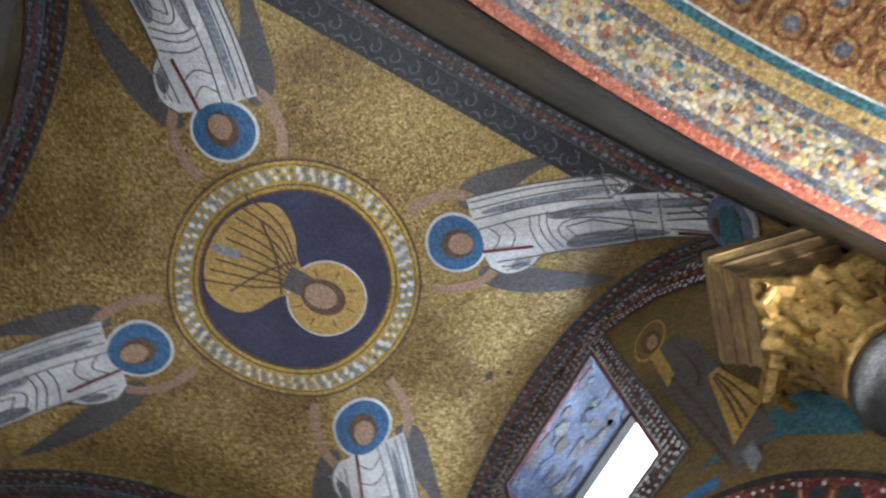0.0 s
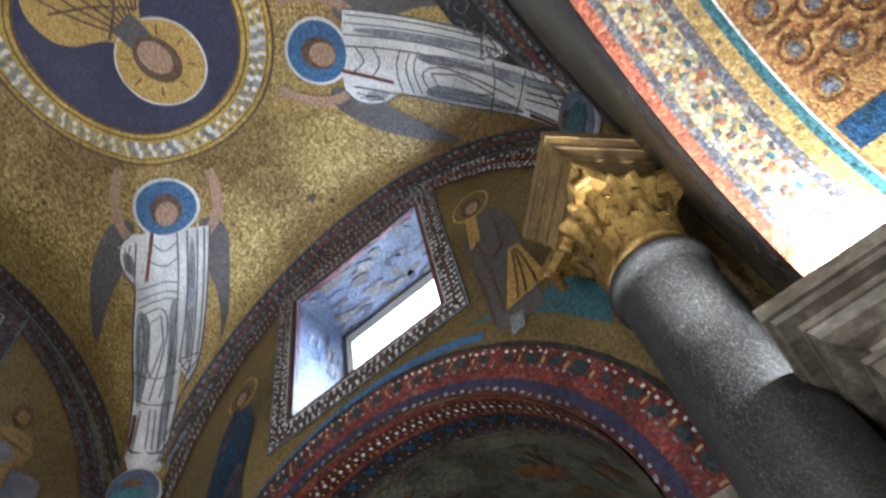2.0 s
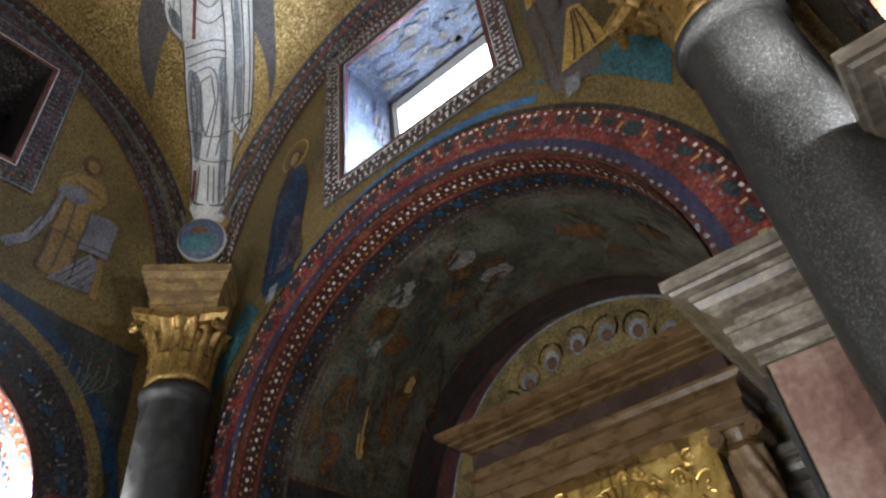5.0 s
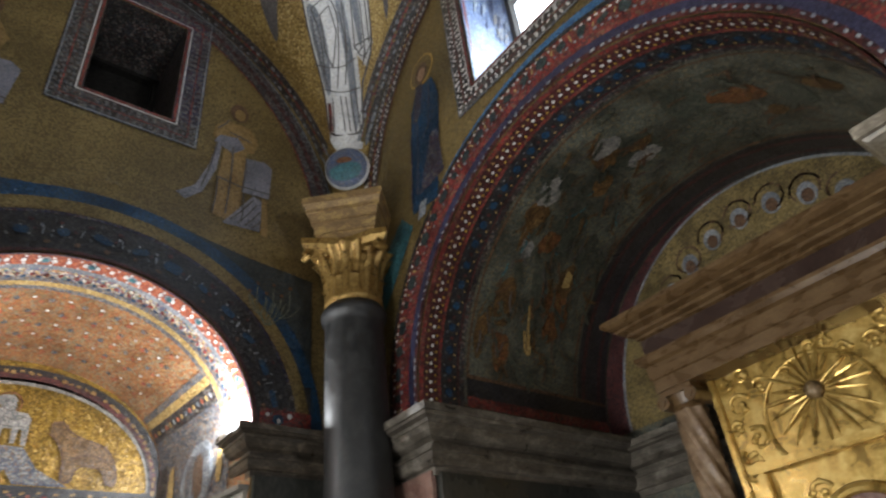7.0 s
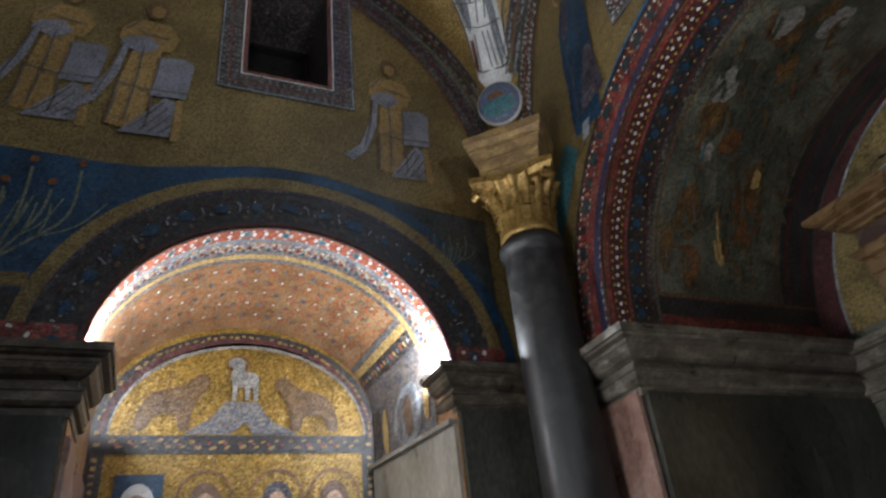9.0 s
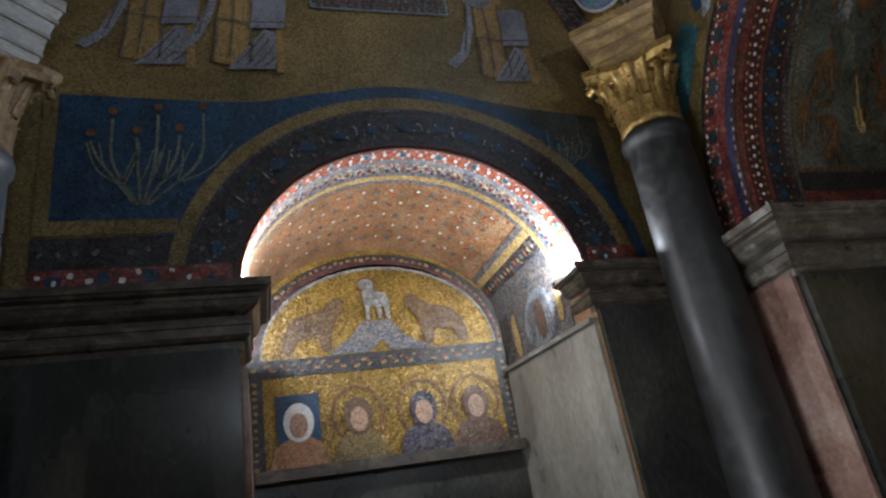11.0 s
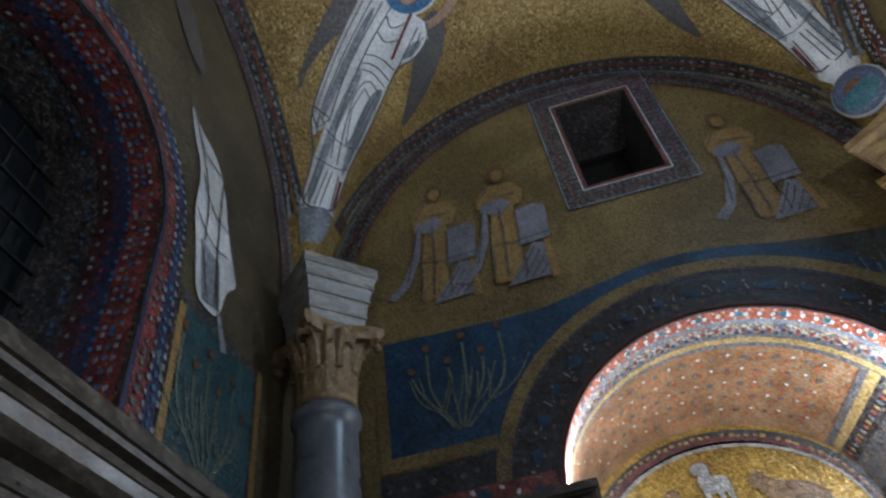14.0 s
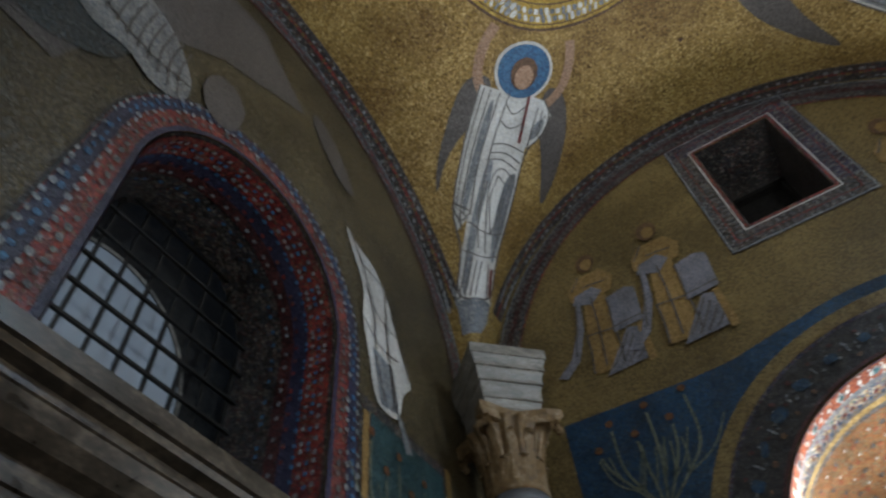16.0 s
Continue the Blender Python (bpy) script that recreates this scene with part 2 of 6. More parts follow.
LILAC = mosaic("lilac_grey_mosaic", [(0.15, 0.15, 0.18), (0.21, 0.205, 0.24), (0.26, 0.25, 0.28), (0.18, 0.18, 0.2)], dirt=0.4, patch=7)
FIELDBLUE = mosaic("dark_violet_blue_mosaic", [(0.026, 0.026, 0.06), (0.036, 0.036, 0.078), (0.048, 0.046, 0.09), (0.03, 0.03, 0.066)], dirt=0.35, patch=4, tilt=0.2)
REVEAL = mosaic("blue_grey_reveal_mosaic", [(0.09, 0.12, 0.20), (0.15, 0.18, 0.27), (0.21, 0.24, 0.31), (0.12, 0.12, 0.14), (0.08, 0.12, 0.26)], dirt=0.45, patch=5)
SLATE = mosaic("slate_border_mosaic", [(0.07, 0.085, 0.115), (0.14, 0.145, 0.17), (0.26, 0.245, 0.21), (0.06, 0.07, 0.10), (0.2, 0.13, 0.08)], dirt=0.3)
CORAL = mosaic("coral_red_mosaic", [(0.34, 0.09, 0.05), (0.44, 0.13, 0.06), (0.5, 0.18, 0.09), (0.28, 0.07, 0.05)], dirt=0.3, patch=7)
MOSS = mosaic("grey_green_stem_mosaic", [(0.10, 0.12, 0.085), (0.15, 0.165, 0.115), (0.19, 0.20, 0.14), (0.12, 0.14, 0.12)], dirt=0.3)
# ochre wall mosaic with the dimness of the entrance side in its colour
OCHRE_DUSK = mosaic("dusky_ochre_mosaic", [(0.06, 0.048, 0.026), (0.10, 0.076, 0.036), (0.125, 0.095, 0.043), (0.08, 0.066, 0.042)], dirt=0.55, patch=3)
JEWEL = mosaic("dark_green_jewel_mosaic", [(0.02, 0.035, 0.034), (0.03, 0.05, 0.05), (0.045, 0.065, 0.06), (0.025, 0.03, 0.045)], dirt=0.3)
# tone between the two cornice marbles; holds some of the niche's shade
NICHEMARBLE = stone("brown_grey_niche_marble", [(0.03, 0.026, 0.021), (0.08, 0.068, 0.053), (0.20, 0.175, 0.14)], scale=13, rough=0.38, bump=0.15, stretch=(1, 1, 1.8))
GILT_PANEL = stone("burnished_gilding", [(0.20, 0.11, 0.025), (0.46, 0.30, 0.075), (0.66, 0.48, 0.17)], scale=14, rough=0.33, bump=0.15, metal=0.65)


def plain_pane(name, colour, strength):
    mat, ns, ln, b = nodes(name)
    b.inputs["Base Color"].default_value = (*colour, 1)
    b.inputs["Roughness"].default_value = 0.3
    b.inputs["Emission Color"].default_value = (*colour, 1)
    b.inputs["Emission Strength"].default_value = strength
    return mat


SKYPANE = plain_pane("bright_sky_pane", (0.88, 0.94, 1.0), 3.2)
DIMPANE = plain_pane("dull_daylight_pane", (0.36, 0.41, 0.48), 0.03)


# ---- mesh helpers ----
def part(name, bm, mat, parent=None, label="", smooth=False):
    me = bpy.data.meshes.new(name)
    bmesh.ops.recalc_face_normals(bm, faces=bm.faces)
    bm.to_mesh(me)
    bm.free()
    me.materials.append(mat)
    if smooth:
        me.polygons.foreach_set("use_smooth", [True] * len(me.polygons))
    ob = new(name, me)
    if parent:
        ob.parent = parent
    if label:
        ob["label"] = label
    return ob


def thing(name, label, category, group="", at=(0, 0, 0)):
    ob = new(name)
    ob.location = at
    ob.empty_display_size = 0.05
    return tagged(ob, label, category, group)


def mesh(name, verts, faces, mat, parent=None, label="", smooth=False):
    """From corners and faces as they are wound."""
    me = bpy.data.meshes.new(name)
    me.from_pydata([tuple(v) for v in verts], [], faces)
    me.materials.append(mat)
    me.update()
    if smooth:
        me.polygons.foreach_set("use_smooth", [True] * len(me.polygons))
    ob = new(name, me)
    if parent:
        ob.parent = parent
    if label:
        ob["label"] = label
    return ob


def box(bm, x0, x1, y0, y1, z0, z1):
    m = Matrix.Translation(((x0 + x1) / 2, (y0 + y1) / 2, (z0 + z1) / 2)) @ Matrix.Diagonal((x1 - x0, y1 - y0, z1 - z0, 1))
    return bmesh.ops.create_cube(bm, size=1, matrix=m)["verts"]


def lathe(bm, profile, cx=0.0, cy=0.0, seg=32):
    """profile: (radius, height) from bottom to top."""
    rings = [[bm.verts.new((cx + r * math.cos(a), cy + r * math.sin(a), z)) for a in (2 * math.pi * k / seg for k in range(seg))] for r, z in profile]
    for lo, hi in zip(rings, rings[1:]):
        for k in range(seg):
            bm.faces.new((lo[k], lo[(k + 1) % seg], hi[(k + 1) % seg], hi[k]))
    bm.faces.new(rings[-1])
    bm.faces.new(rings[0][::-1])


# ---- the plan ----
ZS, RISE, HALF = 3.65, 1.42, 1.42          # springing of the vault, its rise, half its span
CX = 0.05                                   # the vault's middle lies a little towards the entrance side
SPRING = 2.56                               # top of the cornice
YA, XB, XC, YD = 1.48, -1.50, 1.47, -1.50   # faces of the four walls


def g(u):
    return RISE * math.sqrt(max(0.0, 1 - (u / HALF) ** 2))


def vault_z(x, y):
    a, b = g(x - CX if abs(x - CX) < HALF else HALF), g(y)
    m = max(a, b)
    k = 0.20 * max(0.0, 1 - m / RISE) ** 0.7
    return ZS + (a + b + math.sqrt((a - b) ** 2 + k * k)) / 2


def on_a(u, v, o=0.0):
    return Vector((u, YA - o, v))


def on_b(u, v, o=0.0):
    return Vector((XB + o, u, v))


def on_c(u, v, o=0.0):
    return Vector((XC - o, u, v))


def on_d(u, v, o=0.0):
    return Vector((u, YD + o, v))


def on_vault(u, v, o=0.0):
    e = 0.01
    z = vault_z(u, v)
    nx, ny = (vault_z(u + e, v) - z) / e, (vault_z(u, v + e) - z) / e
    n = Vector((nx, ny, -1.0)).normalized()
    return Vector((u, v, z)) + o * n


def arc(cu, cv, ru, rv, a0, a1, n):
    return [(cu + ru * math.cos(radians(a0 + (a1 - a0) * k / n)), cv + rv * math.sin(radians(a0 + (a1 - a0) * k / n))) for k in range(n + 1)]


def wall(name, chart, outline, holes, mat, thick, label):
    """A wall with thickness; openings go through it."""
    bm = bmesh.new()
    edges = []
    for loop in (outline, *holes):
        vs = [bm.verts.new((u, v, 0)) for u, v in loop]
        edges += [bm.edges.new((p, q)) for p, q in zip(vs, vs[1:] + vs[:1])]
    bmesh.ops.triangle_fill(bm, use_beauty=True, edges=edges)
    geom = bmesh.ops.extrude_face_region(bm, geom=bm.faces[:])["geom"]
    back = {v for v in geom if isinstance(v, bmesh.types.BMVert)}
    for v in bm.verts:
        v.co = chart(v.co.x, v.co.y, -thick if v in back else 0.0)
    ob = part(name, bm, mat)
    return tagged(ob, label, "wall", kind="structure")


def notch(u0, u1, z0, z1, cu, r, rise, top):
    """Outline of a wall with an arched opening that reaches the floor."""
    return [(u0, z0), (cu - r, z0)] + arc(cu, top, r, rise, 180, 0, 40) + [(cu + r, z0), (u1, z0), (u1, z1), (u0, z1)]


def strip(bm, chart, inner, outer, o):
    a = [bm.verts.new(chart(u, v, o)) for u, v in inner]
    b = [bm.verts.new(chart(u, v, o)) for u, v in outer]
    for k in range(len(a) - 1):
        bm.faces.new((a[k], a[k + 1], b[k + 1], b[k]))


def band(name, chart, inner, outer, mat, o=0.004, parent=None, label=""):
    bm = bmesh.new()
    strip(bm, chart, inner, outer, o)
    return part(name, bm, mat, parent, label)


def fill(name, chart, loop, mat, o=0.004, parent=None, label="", fine=0.06):
    """A flat inlaid shape laid on a curved or plane surface."""
    bm = bmesh.new()
    vs = [bm.verts.new((u, v, 0)) for u, v in loop]
    es = [bm.edges.new((p, q)) for p, q in zip(vs, vs[1:] + vs[:1])]
    bmesh.ops.triangle_fill(bm, use_beauty=True, edges=es)
    if fine:
        for _ in range(5):
            long = [e for e in bm.edges if e.calc_length() > fine]
            if not long:
                break
            bmesh.ops.subdivide_edges(bm, edges=long, cuts=1)
            bmesh.ops.triangulate(bm, faces=bm.faces[:])
    for v in bm.verts:
        v.co = chart(v.co.x, v.co.y, o)
    return part(name, bm, mat, parent, label)


def smoothed(pts, closed=False):
    """Corners cut twice, for curved outlines."""
    for _ in range(2):
        out = [] if closed else [pts[0]]
        for (a, b), (c, d) in zip(pts, pts[1:] + (pts[:1] if closed else [])):
            out += [(a * 0.75 + c * 0.25, b * 0.75 + d * 0.25), (a * 0.25 + c * 0.75, b * 0.25 + d * 0.75)]
        pts = out if closed else out + [pts[-1]]
    return pts


def line(bm, chart, pts, w, o):
    """A thin line of tesserae."""
    pts = smoothed(list(pts)) if len(pts) > 2 and pts[0] != pts[-1] else pts
    for (a, b), (c, d) in zip(pts, pts[1:]):
        l = math.hypot(c - a, d - b) or 1
        nx, ny = -(d - b) / l * w / 2, (c - a) / l * w / 2
        n = max(1, int(l / 0.05))
        strip(bm, chart, [(a + (c - a) * k / n + nx, b + (d - b) * k / n + ny) for k in range(n + 1)], [(a + (c - a) * k / n - nx, b + (d - b) * k / n - ny) for k in range(n + 1)], o)


def gems(name, chart, spots, mat, o=0.007, parent=None, seed=1, single=False):
    """Many small raised tesserae: (u, v, turn, half length, half width)."""
    rnd = random.Random(seed)
    vs, fs = [], []
    j = 0.002 if single else 0.005
    for u, v, t, a, b in spots:
        if not single and rnd.random() < 0.12:
            continue
        a, b = a * rnd.uniform(0.6, 1.2), b * rnd.uniform(0.6, 1.2)
        u, v, t = u + rnd.uniform(-j, j), v + rnd.uniform(-j, j), t + rnd.uniform(-0.4, 0.4)
        c, s = math.cos(t), math.sin(t)
        n = len(vs)
        for p, q in ((-a, -b * 0.6), (-a * 0.6, -b), (a * 0.6, -b), (a, -b * 0.6), (a, b * 0.6), (a * 0.6, b), (-a * 0.6, b), (-a, b * 0.6)):
            vs.append(chart(u + p * c - q * s, v + p * s + q * c, o))
        fs.append(tuple(range(n, n + 8)))
    if single:
        for f in fs:
            mesh(name, [vs[k] for k in f], [tuple(range(8))], mat, parent)
        return None
    ob = mesh(name, vs, fs, mat, parent)
    ob["kind"] = "stuff"
    return ob


def along(path, step, shift=0.0, start=0.0):
    """Places every step along a path, moved sideways by shift: (u, v, turn)."""
    out, left = [], start
    for (a, b), (c, d) in zip(path, path[1:]):
        l = math.hypot(c - a, d - b)
        while left < l:
            k = left / l
            out.append((a + (c - a) * k - (d - b) / l * shift, b + (d - b) * k + (c - a) / l * shift, math.atan2(d - b, c - a)))
            left += step
        left -= l
    return out


# ---- large structure ----
bm = bmesh.new()
box(bm, -2.6, 2.7, -2.4, 3.0, -0.2, 0.0)
tagged(part("floor", bm, FLOORSTONE), "worn grey marble chapel floor", "floor", kind="structure")

# vault
N = 72
us = [1.62 * math.sin(math.pi / 2 * (2 * k / N - 1)) for k in range(N + 1)]
low = [[(x, y, vault_z(x, y)) for y in us] for x in us]
verts = [p for row in low for p in row]
faces = []
for i in range(N):
    for j in range(N):
        a, b, c, d = i * (N + 1) + j, (i + 1) * (N + 1) + j, (i + 1) * (N + 1) + j + 1, i * (N + 1) + j + 1
        faces += [(a, c, b), (a, d, c)] if (i < N / 2) == (j < N / 2) else [(a, d, b), (b, d, c)]
base = len(verts)
verts += [(-1.62, -1.62, 5.5), (1.62, -1.62, 5.5), (1.62, 1.62, 5.5), (-1.62, 1.62, 5.5)]
faces.append((base, base + 1, base + 2, base + 3))
for edge, (p, q) in (([i * (N + 1) for i in range(N + 1)], (base, base + 1)), ([i * (N + 1) + N for i in range(N + 1)], (base + 3, base + 2)),
                     (list(range(N + 1)), (base, base + 3)), ([N * (N + 1) + j for j in range(N + 1)], (base + 1, base + 2))):
    faces.append((*edge, q, p))
tagged(mesh("ceiling", verts, faces, GOLD, smooth=False), "groin vault covered in worn gold mosaic", "ceiling", kind="structure")

ARCH_A = (-0.02, 0.975, 0.945)    # middle, half width, rise of the altar arch
ARCH_B = (0.27, 0.72, 0.63)
ARCH_C = (0.33, 0.79, 0.65)    # the lit archway opposite
WIN_A = (-0.37, 0.50, 3.90, 4.80)
WIN_B = (0.05, 0.46, 4.09, 4.80)
WIN_D = (0.10, 0.45, 3.25)
SILL_D = 2.40


def rect(u0, u1, v0, v1):
    return [(u0, v0), (u1, v0), (u1, v1), (u0, v1)]


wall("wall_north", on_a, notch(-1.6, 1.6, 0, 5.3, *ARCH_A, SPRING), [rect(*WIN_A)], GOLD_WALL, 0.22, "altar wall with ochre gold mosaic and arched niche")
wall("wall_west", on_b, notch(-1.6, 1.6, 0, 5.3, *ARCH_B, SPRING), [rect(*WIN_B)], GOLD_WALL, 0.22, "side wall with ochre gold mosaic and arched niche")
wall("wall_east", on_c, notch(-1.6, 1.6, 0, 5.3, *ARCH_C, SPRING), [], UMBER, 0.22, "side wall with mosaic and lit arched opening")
dd = [(WIN_D[0] + WIN_D[1], SILL_D)] + arc(WIN_D[0], WIN_D[2], WIN_D[1], WIN_D[1] * 1.05, 0, 180, 32) + [(WIN_D[0] - WIN_D[1], SILL_D)]
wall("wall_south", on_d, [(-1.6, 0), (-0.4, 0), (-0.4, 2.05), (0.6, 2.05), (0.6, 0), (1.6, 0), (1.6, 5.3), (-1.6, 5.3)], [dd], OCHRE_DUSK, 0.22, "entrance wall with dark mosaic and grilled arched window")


def tunnel(name, front, back, chart, depth, mat, label, thick=0.15):
    """The lining of a niche: an open profile carried from the wall to its back, with thickness."""
    bm = bmesh.new()
    n = len(front)
    mid = [(sum(p[0] for p in front) / n, sum(p[1] for p in front) / n)] * n
    rows = []
    for k in range(7):
        f = k / 6
        rows.append([bm.verts.new(chart(a + (c - a) * f, b + (d - b) * f, -depth * f)) for (a, b), (c, d) in zip(front, back)])
    outer = []
    for f, row in ((0.0, front), (1.0, back)):
        outer.append([bm.verts.new(chart(u + (thick if u > m[0] else -thick), v + (thick if v > SPRING else 0), -depth * f)) for (u, v), m in zip(row, mid)])
    for r, s in zip(rows, rows[1:]):
        for k in range(n - 1):
            bm.faces.new((r[k], r[k + 1], s[k + 1], s[k]))
    for k in range(n - 1):
        bm.faces.new((outer[0][k], outer[0][k + 1], outer[1][k + 1], outer[1][k]))
    ob = part(name, bm, mat)
    return tagged(ob, label, "wall", kind="structure")


def profile(cu, r, rise, n=40, z0=0.0):
    r, rise = r - 0.004, rise - 0.004
    return [(cu - r, z0)] + arc(cu, SPRING, r, rise, 180, 0, n) + [(cu + r, z0)]


def back_wall(name, chart, u0, u1, z1, depth, mat, label):
    bm = bmesh.new()
    vs = box(bm, u0, u1, 0, 1, 0, z1)
    for v in vs:
        v.co = chart(v.co.x, v.co.z, -depth - 0.15 * v.co.y)
    return tagged(part(name, bm, mat), label, "wall", kind="structure")


NA, NB, NC = 1.22, 0.80, 1.0
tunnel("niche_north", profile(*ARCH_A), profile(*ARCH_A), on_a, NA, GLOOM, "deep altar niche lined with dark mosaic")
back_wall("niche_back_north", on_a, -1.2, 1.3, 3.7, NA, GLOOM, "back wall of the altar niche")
tunnel("niche_west", profile(*ARCH_B), profile(0.21, 0.66, 0.50), on_b, NB, ORANGE, "shallow side niche lined with orange gold mosaic")
back_wall("niche_back_west", on_b, -0.7, 1.2, 3.4, NB, LUNGOLD, "back wall of the side niche with gold mosaic")
tunnel("niche_east", profile(*ARCH_C), profile(*ARCH_C), on_c, NC, REDGOLD, "lit archway lined with red and gold mosaic")
# added wall closes the archway; its dimness is in the dark plaster colour
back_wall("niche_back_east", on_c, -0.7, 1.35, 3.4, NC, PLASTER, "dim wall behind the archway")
# unseen slab, added behind the doorway to keep sky light out
bm = bmesh.new()
for u0, u1, y0, y1, z0, z1 in ((-0.45, 0.65, -2.3, -2.2, 0, 2.2),):
    box(bm, u0, u1, y0, y1, z0, z1)
tagged(part("entrance_wall", bm, PLASTER), "plain wall beyond the entrance", "wall", kind="structure")
# reveals
def reveal(name, u0, u1, v0, v1, chart, depth, mat, label):
    bm = bmesh.new()
    e = 0.004
    a = [bm.verts.new(chart(u, v, 0.0)) for u, v in rect(u0 + e, u1 - e, v0 + e, v1 - e)]
    b = [bm.verts.new(chart(u, v, -depth)) for u, v in rect(u0 + e, u1 - e, v0 + e, v1 - e)]
    c = [bm.verts.new(chart(u, v, -depth)) for u, v in rect(u0 - 0.1, u1 + 0.1, v0 - 0.1, v1 + 0.1)]
    for k in range(4):
        bm.faces.new((a[k], a[(k + 1) % 4], b[(k + 1) % 4], b[k]))
        bm.faces.new((b[k], b[(k + 1) % 4], c[(k + 1) % 4], c[k]))
    return tagged(part(name, bm, mat), label, "window reveal", kind="structure")


reveal("window_reveal_north", *WIN_A, on_a, 0.42, REVEAL, "window reveal with pale blue and silver mosaic")
reveal("window_reveal_west", *WIN_B, on_b, 0.5, DARK, "dark deep window reveal")
bm = bmesh.new()
fr = [(WIN_D[0] - 0.446, SILL_D + 0.004)] + arc(WIN_D[0], WIN_D[2], 0.446, 0.468, 180, 0, 32) + [(WIN_D[0] + 0.446, SILL_D + 0.004)]
bk = [(WIN_D[0] - 0.40, SILL_D + 0.004)] + arc(WIN_D[0], WIN_D[2] + 0.03, 0.40, 0.45, 180, 0, 32) + [(WIN_D[0] + 0.40, SILL_D + 0.004)]
ra, rb = [bm.verts.new(on_d(u, v, 0)) for u, v in fr], [bm.verts.new(on_d(u, v, -0.42)) for u, v in bk]
for k in range(len(fr) - 1):
    bm.faces.new((ra[k], ra[k + 1], rb[k + 1], rb[k]))
bm.faces.new((ra[-1], ra[0], rb[0], rb[-1]))
tagged(part("window_reveal_south", bm, DARK), "splayed arched reveal with dark red mosaic", "window reveal", kind="structure")

# ---- columns ----
def square(bm, s, z0, z1, s1=None):
    """A square slab of half side s below and s1 above."""
    s1 = s if s1 is None else s1
    lo = [bm.verts.new((p * s, q * s, z0)) for p, q in ((-1, -1), (1, -1), (1, 1), (-1, 1))]
    hi = [bm.verts.new((p * s1, q * s1, z1)) for p, q in ((-1, -1), (1, -1), (1, 1), (-1, 1))]
    for k in range(4):
        bm.faces.new((lo[k], lo[(k + 1) % 4], hi[(k + 1) % 4], hi[k]))
    bm.faces.new(hi)
    bm.faces.new(lo[::-1])


def leaf_mesh(w, h, out, curl):
    """An acanthus leaf that leans out and curls over; it stands at the origin and faces +x."""
    vs, fs = [], []
    rows, cols = 9, 6
    for i in range(rows + 1):
        f = i / rows
        reach = out * f ** 1.6 + (curl * max(0.0, f - 0.72) * 3)
        z = h * (f if f < 0.86 else 0.86 - (f - 0.86) * 0.8)
        half = w * (0.75 + 0.35 * math.sin(f * 3.0)) * (1 - 0.45 * max(0, f - 0.6) / 0.4) * (1 - 0.22 * (i % 2))
        for j in range(cols + 1):
            q = 2 * j / cols - 1
            vs.append((reach - 0.35 * half * q * q + 0.007 * (j % 2), q * half, z))
    for i in range(rows):
        for j in range(cols):
            a = i * (cols + 1) + j
            fs.append((a, a + 1, a + cols + 2, a + cols + 1))
    return vs, fs


